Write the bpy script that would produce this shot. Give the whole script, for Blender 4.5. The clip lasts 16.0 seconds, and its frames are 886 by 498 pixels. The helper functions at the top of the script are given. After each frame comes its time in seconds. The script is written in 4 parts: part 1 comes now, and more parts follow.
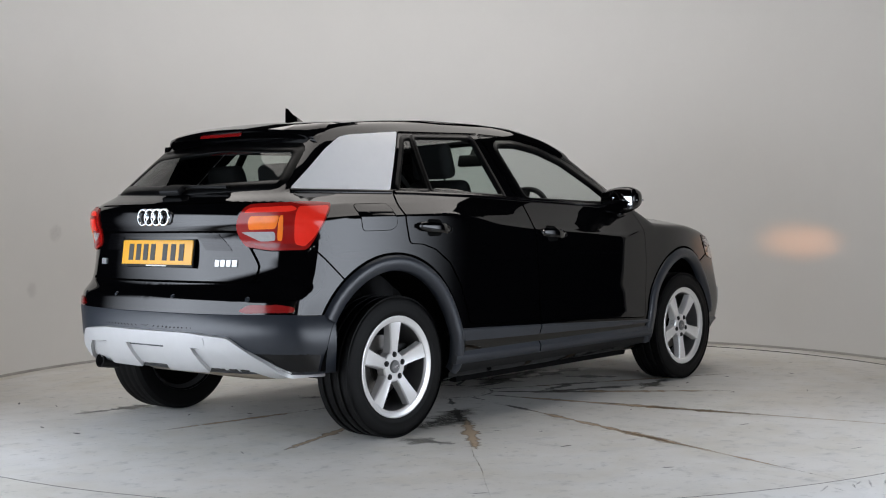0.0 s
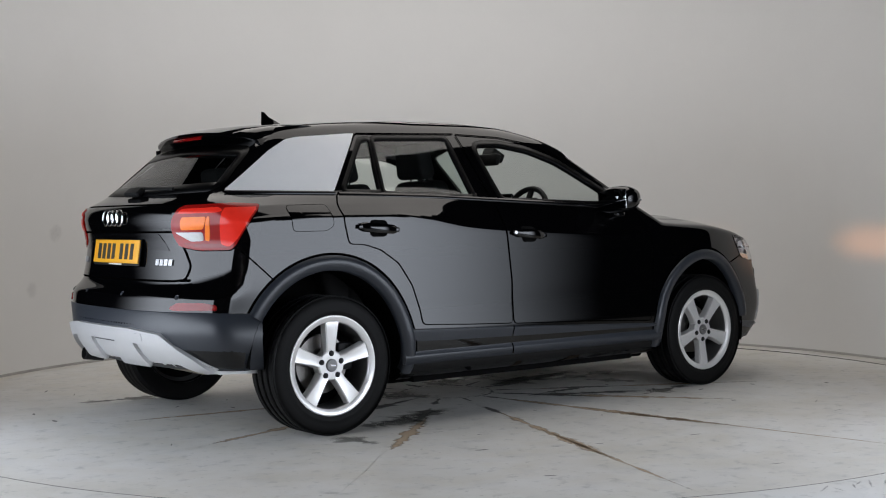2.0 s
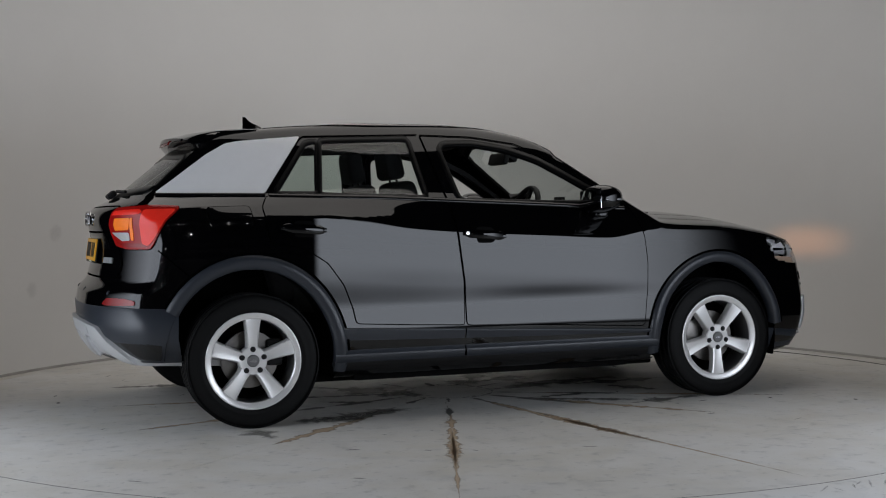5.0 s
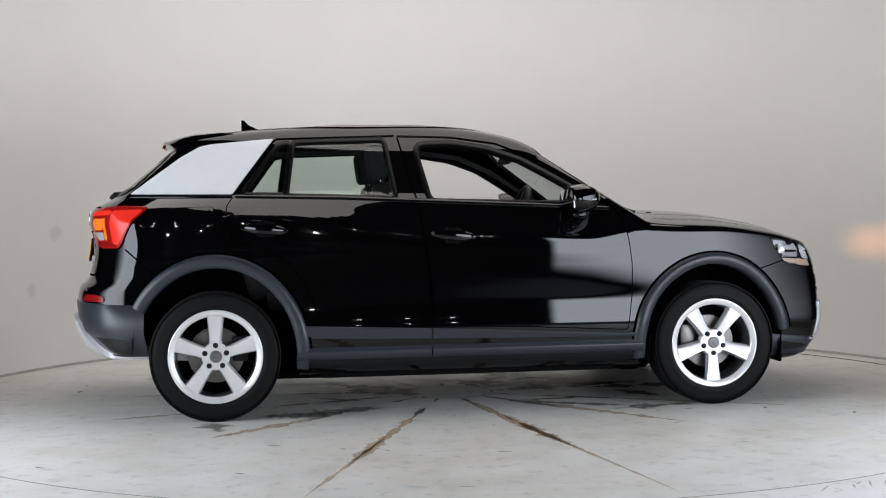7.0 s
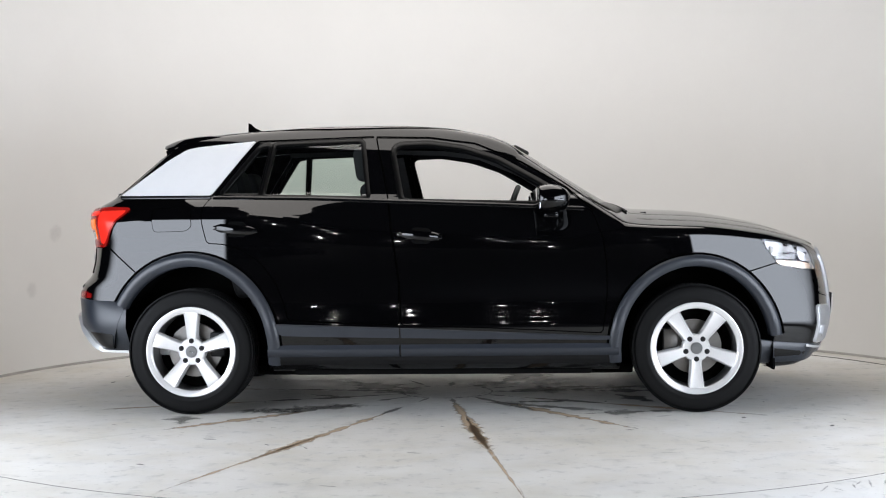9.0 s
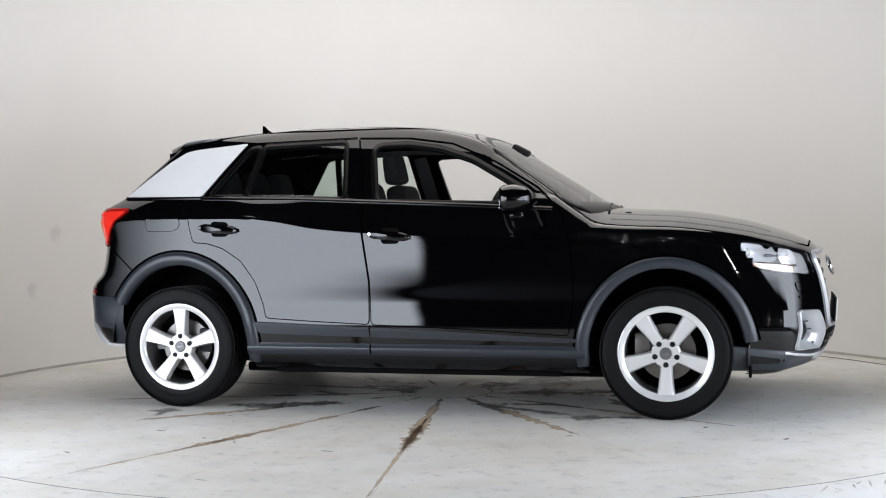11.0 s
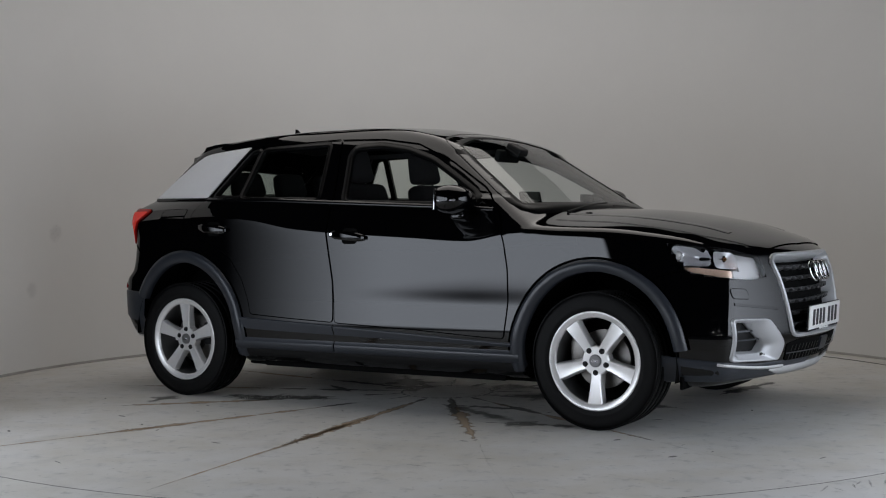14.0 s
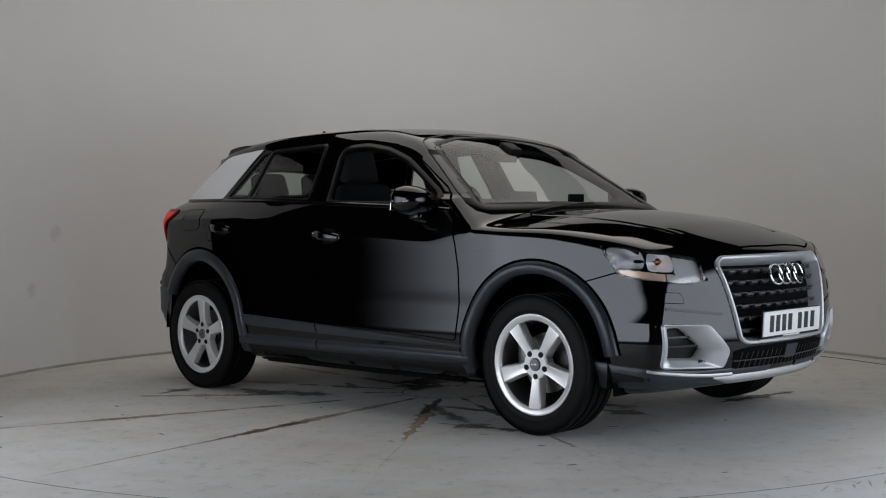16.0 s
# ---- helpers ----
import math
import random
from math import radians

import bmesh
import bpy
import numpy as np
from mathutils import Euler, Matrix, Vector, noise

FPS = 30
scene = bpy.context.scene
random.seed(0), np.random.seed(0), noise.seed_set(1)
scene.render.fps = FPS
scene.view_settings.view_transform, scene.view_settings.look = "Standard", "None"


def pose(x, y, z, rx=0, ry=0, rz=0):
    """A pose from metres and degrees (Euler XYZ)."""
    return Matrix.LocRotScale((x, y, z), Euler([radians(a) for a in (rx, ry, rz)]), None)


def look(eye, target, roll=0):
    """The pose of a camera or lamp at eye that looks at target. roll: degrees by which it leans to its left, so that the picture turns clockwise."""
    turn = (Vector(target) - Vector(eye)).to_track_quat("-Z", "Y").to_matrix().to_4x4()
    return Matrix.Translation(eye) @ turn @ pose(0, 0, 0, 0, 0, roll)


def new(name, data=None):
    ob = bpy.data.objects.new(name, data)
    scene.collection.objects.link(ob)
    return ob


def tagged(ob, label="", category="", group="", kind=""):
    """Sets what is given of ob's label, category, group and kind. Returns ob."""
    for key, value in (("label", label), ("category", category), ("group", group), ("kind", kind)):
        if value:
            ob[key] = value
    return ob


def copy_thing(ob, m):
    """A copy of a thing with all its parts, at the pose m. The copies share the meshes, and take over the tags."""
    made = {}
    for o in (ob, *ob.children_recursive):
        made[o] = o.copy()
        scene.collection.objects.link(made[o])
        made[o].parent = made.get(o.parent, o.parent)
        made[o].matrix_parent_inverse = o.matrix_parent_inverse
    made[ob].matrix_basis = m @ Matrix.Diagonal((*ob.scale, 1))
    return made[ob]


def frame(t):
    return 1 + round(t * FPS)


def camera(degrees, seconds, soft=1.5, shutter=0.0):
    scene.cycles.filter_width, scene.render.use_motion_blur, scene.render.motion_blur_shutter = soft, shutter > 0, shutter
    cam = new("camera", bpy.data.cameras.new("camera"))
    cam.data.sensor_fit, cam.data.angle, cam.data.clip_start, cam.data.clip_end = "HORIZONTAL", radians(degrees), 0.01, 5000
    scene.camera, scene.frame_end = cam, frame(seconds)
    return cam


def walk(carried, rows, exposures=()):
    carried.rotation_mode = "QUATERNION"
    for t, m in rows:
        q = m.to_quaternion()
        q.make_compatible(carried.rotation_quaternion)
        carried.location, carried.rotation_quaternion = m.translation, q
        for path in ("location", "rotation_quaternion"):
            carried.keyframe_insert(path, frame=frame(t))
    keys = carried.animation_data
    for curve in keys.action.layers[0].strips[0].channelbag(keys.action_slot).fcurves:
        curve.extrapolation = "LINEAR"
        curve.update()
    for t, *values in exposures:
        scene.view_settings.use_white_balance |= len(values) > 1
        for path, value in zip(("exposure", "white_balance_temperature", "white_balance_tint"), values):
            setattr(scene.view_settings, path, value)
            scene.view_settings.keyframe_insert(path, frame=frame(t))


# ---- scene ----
cam = camera(38.757, 16.0, soft=1.1)
EYE = (0.0, -7.242, 1.001)
AIM = (EYE[0] - math.sin(radians(.1017)), EYE[1] + math.cos(radians(.1017)), EYE[2] - math.tan(radians(1.394)))
walk(cam, [(0, look(EYE, AIM, -.745)), (16, look(EYE, AIM, -.745))],
     exposures=[(0, -0.18), (1.5, -0.21), (2.5, -0.52), (3.5, -0.88), (4, -1.08), (6.5, -0.16), (7, 0.08), (9, 0.43), (11.5, 0.29), (12.5, -0.24), (13, -0.52), (13.5, -0.74), (14.5, -0.95), (16, -0.88)])

# ---- light: soft boxes at the opening, an added overhead fill, a dark hall outside ----
world = bpy.data.worlds.new("hall")
world.use_nodes = True
world.node_tree.nodes["Background"].inputs[0].default_value = (.5, .52, .55, 1)
world.node_tree.nodes["Background"].inputs[1].default_value = .01
scene.world = world


def area_lamp(name, m, size, energy, colour=(1, .98, .95), shape="DISK"):
    data = bpy.data.lights.new(name, "AREA")
    data.shape, data.size, data.energy, data.color = shape, size, energy, colour
    ob = new(name, data)
    ob.matrix_basis = m
    return ob


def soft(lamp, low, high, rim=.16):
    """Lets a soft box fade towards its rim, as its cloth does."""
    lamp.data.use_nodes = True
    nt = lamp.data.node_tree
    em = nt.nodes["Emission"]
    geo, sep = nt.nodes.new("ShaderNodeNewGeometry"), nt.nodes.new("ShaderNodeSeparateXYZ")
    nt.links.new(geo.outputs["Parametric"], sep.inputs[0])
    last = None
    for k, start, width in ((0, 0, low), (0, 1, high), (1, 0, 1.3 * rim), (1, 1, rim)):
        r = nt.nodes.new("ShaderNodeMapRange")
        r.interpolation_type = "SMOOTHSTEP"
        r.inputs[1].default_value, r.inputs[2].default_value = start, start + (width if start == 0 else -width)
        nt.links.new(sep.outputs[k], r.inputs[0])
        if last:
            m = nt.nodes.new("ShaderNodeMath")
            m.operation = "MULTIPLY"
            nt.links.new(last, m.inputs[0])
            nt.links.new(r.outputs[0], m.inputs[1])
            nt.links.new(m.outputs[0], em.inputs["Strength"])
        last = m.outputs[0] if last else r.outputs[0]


# a long soft box stands at either side of the opening; a wide dim fill lamp is added overhead
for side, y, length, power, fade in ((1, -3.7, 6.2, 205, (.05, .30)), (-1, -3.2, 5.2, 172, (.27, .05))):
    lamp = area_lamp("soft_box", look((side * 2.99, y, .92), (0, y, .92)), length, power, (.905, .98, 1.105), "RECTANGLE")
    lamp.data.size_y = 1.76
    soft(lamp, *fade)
area_lamp("ceiling_fill", pose(.0, .62, 3.35), 4.4, 100, (1.03, .985, .945))


# ---- materials ----
def mat(name, base, rough=.5, metal=0.0, vary=.0, scale=8.0, bump=0.0, bump_scale=60.0, coat=0.0, coat_ior=1.5, glow=None, power=0.0, spec=.5, tint=None, alpha=1.0):
    m = bpy.data.materials.new(name)
    m.use_nodes = True
    nt = m.node_tree
    b = nt.nodes["Principled BSDF"]
    b.inputs["Base Color"].default_value = (*base, 1)
    b.inputs["Roughness"].default_value, b.inputs["Metallic"].default_value = rough, metal
    b.inputs["Specular IOR Level"].default_value = spec
    b.inputs["Coat Weight"].default_value, b.inputs["Coat Roughness"].default_value, b.inputs["Coat IOR"].default_value = coat, .025, coat_ior
    if glow:
        b.inputs["Emission Color"].default_value, b.inputs["Emission Strength"].default_value = (*glow, 1), power
    if vary or bump:
        co = nt.nodes.new("ShaderNodeTexCoord")
    if vary:
        n = nt.nodes.new("ShaderNodeTexNoise")
        n.inputs["Scale"].default_value, n.inputs["Detail"].default_value, n.inputs["Roughness"].default_value = scale, 8, .65
        r = nt.nodes.new("ShaderNodeMix")
        r.data_type = "RGBA"
        r.inputs[6].default_value = (*[c * (1 - vary) for c in base], 1)
        r.inputs[7].default_value = (*[min(1, c * (1 + vary)) for c in (tint or base)], 1)
        nt.links.new(co.outputs["Object"], n.inputs["Vector"])
        nt.links.new(n.outputs["Fac"], r.inputs[0])
        nt.links.new(r.outputs[2], b.inputs["Base Color"])
        q = nt.nodes.new("ShaderNodeMath")
        q.operation = "MULTIPLY_ADD"
        q.inputs[1].default_value, q.inputs[2].default_value = .25 * rough, rough * .875
        nt.links.new(n.outputs["Fac"], q.inputs[0])
        nt.links.new(q.outputs[0], b.inputs["Roughness"])
    if bump:
        n2 = nt.nodes.new("ShaderNodeTexNoise")
        n2.inputs["Scale"].default_value, n2.inputs["Detail"].default_value = bump_scale, 6
        bp = nt.nodes.new("ShaderNodeBump")
        bp.inputs["Strength"].default_value, bp.inputs["Distance"].default_value = bump, .004
        nt.links.new(co.outputs["Object"], n2.inputs["Vector"])
        nt.links.new(n2.outputs["Fac"], bp.inputs["Height"])
        nt.links.new(bp.outputs[0], b.inputs["Normal"])
    return m


def clear(name, colour, rough=0.0, gloss=.05):
    """A thin pane: mostly see-through with a mirror-like gloss."""
    m = bpy.data.materials.new(name)
    m.use_nodes = True
    nt = m.node_tree
    nt.nodes.remove(nt.nodes["Principled BSDF"])
    t, g, l, pw, f, x = (nt.nodes.new("ShaderNode" + k) for k in ("BsdfTransparent", "BsdfGlossy", "LayerWeight", "Math", "Math", "MixShader"))
    t.inputs[0].default_value = (*colour, 1)
    g.inputs["Roughness"].default_value = rough
    l.inputs[0].default_value = .5
    pw.operation, f.operation = "POWER", "MULTIPLY_ADD"
    pw.inputs[1].default_value = 5
    f.inputs[1].default_value, f.inputs[2].default_value = .9, gloss
    nt.links.new(l.outputs["Facing"], pw.inputs[0])
    nt.links.new(pw.outputs[0], f.inputs[0])
    nt.links.new(f.outputs[0], x.inputs[0])
    nt.links.new(t.outputs[0], x.inputs[1])
    nt.links.new(g.outputs[0], x.inputs[2])
    nt.links.new(x.outputs[0], nt.nodes["Material Output"].inputs[0])
    return m


PAINT = mat("black_paint", (.0012, .0012, .0015), .45, .0, coat=1.0, coat_ior=1.51, spec=.0, bump=.004, bump_scale=9)
GLOSS = mat("gloss_black", (.0025, .0025, .003), .12, spec=.4, vary=.1)
FRAME = mat("frame_black", (.0018, .0018, .002), .30, spec=.14, vary=.15, scale=30)
PLASTIC = mat("grey_plastic", (.026, .030, .038), .32, vary=.12, scale=30, bump=.08, bump_scale=900, spec=.5)
DARK = mat("dark_plastic", (.004, .004, .0045), .55, spec=.3, vary=.2, scale=20, bump=.1, bump_scale=500)
LINER = mat("wheel_liner", (.0018, .0018, .0018), .9, vary=.3, scale=12, spec=.1)
SILVER = mat("silver_panel", (.80, .80, .81), .40, .1, vary=.04, scale=12, bump=.01, bump_scale=400)
SATIN = mat("satin_silver", (.52, .525, .54), .30, .45, vary=.05, scale=14)
SKID = mat("skid_plate", (.58, .58, .58), .42, .35, vary=.08, scale=14, bump=.02, bump_scale=500)
ALLOY = mat("alloy", (.84, .83, .82), .26, .45, vary=.05, scale=16, bump=.01, bump_scale=600)
ALLOY_DARK = mat("alloy_barrel", (.16, .16, .16), .4, .6, vary=.15, scale=14)
CHROME = mat("chrome", (.85, .85, .86), .08, 1.0, vary=.03, scale=30)
STEEL = mat("brake_steel", (.20, .19, .18), .35, .9, vary=.2, scale=40)
RUBBER = mat("rubber", (.0026, .0026, .0027), .6, spec=.18, vary=.25, scale=18, bump=.12, bump_scale=260)
CLOTH = mat("seat_cloth", (.018, .018, .019), .9, vary=.3, scale=40, bump=.3, bump_scale=700)
TRIM = mat("cabin_trim", (.009, .009, .010), .6, vary=.2, scale=20, bump=.1, bump_scale=500)
LINING = mat("roof_lining", (.045, .045, .045), .9, vary=.1, scale=40)
SEAM = mat("panel_gap", (.001, .001, .001), .9, spec=.0)
RED = mat("red_lens", (.25, .006, .005), .18, vary=.2, scale=25, spec=.35, glow=(1, .03, .02), power=.04)
RED_LIT = mat("red_lamp_lit", (.62, .02, .012), .2, vary=.12, scale=25, spec=.35, glow=(1, .05, .03), power=.24)
RED_DULL = mat("red_reflector", (.22, .006, .006), .16, vary=.3, scale=120)
AMBER = mat("amber_lens", (.85, .20, .02), .2, vary=.15, scale=30, spec=.35, glow=(1, .16, .02), power=.09)
AMBER_SOFT = mat("amber_reflector", (.80, .58, .44), .15, .25, vary=.2, scale=60)
LENS_WHITE = mat("white_lens", (.44, .435, .43), .12, vary=.2, scale=60, coat=1)
BULB = mat("dipped_beam", (.9, .8, .7), .3, glow=(1, .40, .13), power=11500)
REFLECT = mat("lamp_reflector", (.84, .84, .86), .2, .35, vary=.04, scale=40)
PLATE_W = mat("white_plate", (.78, .78, .76), .35, vary=.04, scale=30)
PLATE_Y = mat("yellow_plate", (.80, .39, .02), .35, vary=.04, scale=30)
INK = mat("plate_ink", (.02, .02, .02), .5, vary=.1)
GLASS = clear("tinted_glass", (.78, .85, .81), gloss=.075)
GLASS_REAR = clear("dark_rear_glass", (.52, .56, .54))
SCREEN = clear("windscreen_glass", (.72, .77, .75))
COVER = clear("lamp_cover", (.93, .93, .94))
STRIP = mat("grey_lens", (.22, .22, .23), .15, vary=.2, scale=60, coat=1)
RUSTY = mat("exhaust_metal", (.30, .25, .19), .45, .6, vary=.3, scale=14)
SLAT = mat("slat_plastic", (.022, .022, .024), .4, vary=.1, scale=30)
MIRROR = mat("mirror_glass", (.5, .51, .53), .02, 1.0, vary=.02)
WALL = mat("white_wall", (.74, .735, .725), .65, vary=.045, scale=1.6, bump=.05, bump_scale=25)
SKIRT = mat("wall_foot", (.42, .41, .39), .8, vary=.45, scale=7)
HALL = mat("hall_wall", (.022, .022, .025), .9, vary=.2, scale=1)
LAMP = mat("hall_bulb", (1, 1, 1), .5, glow=(1, .98, .95), power=85)


def concrete(name, base):
    """Grey power-floated concrete with blotches, scuffs and fine speckle."""
    m = bpy.data.materials.new(name)
    m.use_nodes = True
    nt = m.node_tree
    b = nt.nodes["Principled BSDF"]
    co = nt.nodes.new("ShaderNodeTexCoord")
    last = None
    for scale, detail, lo, hi, amount, colour in ((1.7, 9, .40, .68, .65, (.51, .475, .39)), (6.5, 9, .50, .74, .55, (.42, .42, .41)), (.9, 6, .45, .66, .6, (.72, .725, .73)), (13, 8, .57, .72, .5, (.28, .275, .26)), (34, 4, .63, .73, .6, (.24, .23, .21))):
        n, r, x = nt.nodes.new("ShaderNodeTexNoise"), nt.nodes.new("ShaderNodeMapRange"), nt.nodes.new("ShaderNodeMix")
        n.inputs["Scale"].default_value, n.inputs["Detail"].default_value, n.inputs["Roughness"].default_value = scale, detail, .62
        r.inputs[1].default_value, r.inputs[2].default_value, r.inputs[4].default_value = lo, hi, amount
        x.data_type = "RGBA"
        x.inputs[6].default_value, x.inputs[7].default_value = (*base, 1), (*colour, 1)
        nt.links.new(co.outputs["Object"], n.inputs["Vector"])
        nt.links.new(n.outputs["Fac"], r.inputs[0])
        nt.links.new(r.outputs[0], x.inputs[0])
        if last:
            nt.links.new(last, x.inputs[6])
        last = x.outputs[2]
    nt.links.new(last, b.inputs["Base Color"])
    g = nt.nodes.new("ShaderNodeTexNoise")
    g.inputs["Scale"].default_value, g.inputs["Detail"].default_value = 3.0, 8
    rr = nt.nodes.new("ShaderNodeMapRange")
    rr.inputs[1].default_value, rr.inputs[2].default_value, rr.inputs[3].default_value, rr.inputs[4].default_value = .3, .7, .38, .62
    nt.links.new(co.outputs["Object"], g.inputs["Vector"])
    nt.links.new(g.outputs["Fac"], rr.inputs[0])
    nt.links.new(rr.outputs[0], b.inputs["Roughness"])
    n2, bp = nt.nodes.new("ShaderNodeTexNoise"), nt.nodes.new("ShaderNodeBump")
    n2.inputs["Scale"].default_value, n2.inputs["Detail"].default_value = 45, 8
    bp.inputs["Strength"].default_value, bp.inputs["Distance"].default_value = .12, .004
    nt.links.new(co.outputs["Object"], n2.inputs["Vector"])
    nt.links.new(n2.outputs["Fac"], bp.inputs["Height"])
    nt.links.new(bp.outputs[0], b.inputs["Normal"])
    return m


def stain(name, colour, cover=.55, scale=9.0, rough=.6):
    """A ragged stain that lets the floor through in places."""
    m = bpy.data.materials.new(name)
    m.use_nodes = True
    nt = m.node_tree
    b = nt.nodes["Principled BSDF"]
    b.inputs["Base Color"].default_value, b.inputs["Roughness"].default_value = (*colour, 1), rough
    co, n, r, at, x = (nt.nodes.new("ShaderNode" + k) for k in ("TexCoord", "TexNoise", "MapRange", "Attribute", "Math"))
    n.inputs["Scale"].default_value, n.inputs["Detail"].default_value, n.inputs["Roughness"].default_value = scale, 10, .7
    at.attribute_name = "cover"
    x.operation = "MULTIPLY_ADD"
    x.inputs[1].default_value = .9
    nt.links.new(co.outputs["Object"], n.inputs["Vector"])
    nt.links.new(at.outputs["Fac"], x.inputs[0])
    nt.links.new(n.outputs["Fac"], x.inputs[2])
    r.inputs[1].default_value, r.inputs[2].default_value, r.inputs[4].default_value = .85, 1.15, cover
    nt.links.new(x.outputs[0], r.inputs[0])
    nt.links.new(r.outputs[0], b.inputs["Alpha"])
    return m


FLOOR = concrete("concrete", (.63, .615, .585))
JOINT = mat("joint_dirt", (.33, .29, .24), .9, vary=.4, scale=30)
GRIME = mat("edge_grime", (.05, .045, .04), .9, vary=.4, scale=30)
BROWN = stain("brown_stain", (.44, .33, .22), .9, 26)
BLACK_STAIN = stain("oil_stain", (.03, .028, .026), .8, 9, .4)
GREY_STAIN = stain("grey_stain", (.12, .115, .10), .6, 11)
FAINT = stain("faint_smudge", (.34, .33, .32), .10, 4)
SCUFF = stain("scuff", (.16, .15, .14), .35, 14)


# ---- mesh helpers ----
def mesh_of(name, verts, faces, material, parent=None, label="", smooth=True, normals=None, m=None):
    me = bpy.data.meshes.new(name)
    me.from_pydata([tuple(map(float, v)) for v in verts], [], [tuple(map(int, f)) for f in faces])
    me.update()
    me.materials.append(material)
    if smooth:
        me.polygons.foreach_set("use_smooth", [True] * len(me.polygons))
        if normals is not None:
            me.normals_split_custom_set_from_vertices([tuple(map(float, n)) for n in normals])
    ob = new(name, me)
    if parent:
        ob.parent = parent
    if m is not None:
        ob.matrix_basis = m
    if label:
        tagged(ob, label)
    return ob


def part(name, bm, material, parent, label="", smooth=True, m=None, sharp=35):
    """Links a bmesh as one mesh object under a thing or a part."""
    bmesh.ops.recalc_face_normals(bm, faces=bm.faces)
    me = bpy.data.meshes.new(name)
    for e in bm.edges:
        if len(e.link_faces) == 2 and e.calc_face_angle(0) > radians(sharp):
            e.smooth = False
    for f in bm.faces:
        f.smooth = smooth
    bm.to_mesh(me)
    bm.free()
    me.materials.append(material)
    ob = new(name, me)
    if parent:
        ob.parent = parent
    if m is not None:
        ob.matrix_basis = m
    if label:
        tagged(ob, label)
    return ob


def box(size, m=None, bevel=.01, segments=2, taper=1.0):
    """A rounded box, its top scaled by taper."""
    bm = bmesh.new()
    bmesh.ops.create_cube(bm, size=1)
    for v in bm.verts:
        k = taper if v.co.z > 0 else 1
        v.co = Vector((v.co.x * size[0] * k, v.co.y * size[1] * k, v.co.z * size[2]))
    if bevel:
        bmesh.ops.bevel(bm, geom=bm.edges[:], offset=bevel, segments=segments, affect="EDGES", profile=.6)
    if m is not None:
        bm.transform(m)
    return bm


def lathe(profile, steps=64, axis="Y", closed=False):
    """Turns a profile of (radius, along) about the axis."""
    bm = bmesh.new()
    rings = []
    for k in range(steps):
        c, s = math.cos(2 * math.pi * k / steps), math.sin(2 * math.pi * k / steps)
        rings.append([bm.verts.new((r * c, a, r * s) if axis == "Y" else (r * c, r * s, a)) for r, a in profile])
    n = len(profile)
    for k in range(steps):
        p, q = rings[k], rings[(k + 1) % steps]
        for i in range(n if closed else n - 1):
            j = (i + 1) % n
            bm.faces.new((p[i], p[j], q[j], q[i]))
    bmesh.ops.remove_doubles(bm, verts=bm.verts, dist=1e-5)
    return bm


def tube(points, radius, sides=8):
    """A round bar along points."""
    bm = bmesh.new()
    pts = [Vector(p) for p in points]
    rings = []
    for i, p in enumerate(pts):
        d = (pts[min(i + 1, len(pts) - 1)] - pts[max(i - 1, 0)]).normalized()
        a = d.cross(Vector((0, 0, 1)) if abs(d.z) < .9 else Vector((1, 0, 0))).normalized()
        b = d.cross(a)
        rings.append([bm.verts.new(p + radius * (math.cos(2 * math.pi * k / sides) * a + math.sin(2 * math.pi * k / sides) * b)) for k in range(sides)])
    for p, q in zip(rings, rings[1:]):
        for k in range(sides):
            bm.faces.new((p[k], p[(k + 1) % sides], q[(k + 1) % sides], q[k]))
    bm.faces.new(rings[0])
    bm.faces.new(rings[-1])
    return bm


def ring_bm(major, minor, m=None, steps=40, sides=10):
    bm = lathe([(major + minor * math.cos(2 * math.pi * k / sides), minor * math.sin(2 * math.pi * k / sides)) for k in range(sides)], steps, closed=True)
    if m is not None:
        bm.transform(m)
    return bm


# ---- the car's skin: one smooth function, negative inside (car space: x forward, z up) ----
def spline(*pts):
    """A smooth curve through points, without overshoot."""
    xs, ys = np.array([p[0] for p in pts], float), np.array([p[1] for p in pts], float)
    h, d = np.diff(xs), np.diff(ys) / np.diff(xs)
    m = np.concatenate([[d[0]], np.where(d[:-1] * d[1:] > 0, 2 * d[:-1] * d[1:] / (d[:-1] + d[1:] + 1e-12), 0), [d[-1]]])

    def at(x):
        x = np.asarray(x, float)
        i = np.clip(np.searchsorted(xs, x) - 1, 0, len(h) - 1)
        t = (np.clip(x, xs[0], xs[-1]) - xs[i]) / h[i]
        return (ys[i] * (1 + 2 * t) * (1 - t) ** 2 + ys[i + 1] * t * t * (3 - 2 * t)
                + h[i] * (m[i] * t * (1 - t) ** 2 - m[i + 1] * t * t * (1 - t)))
    return at


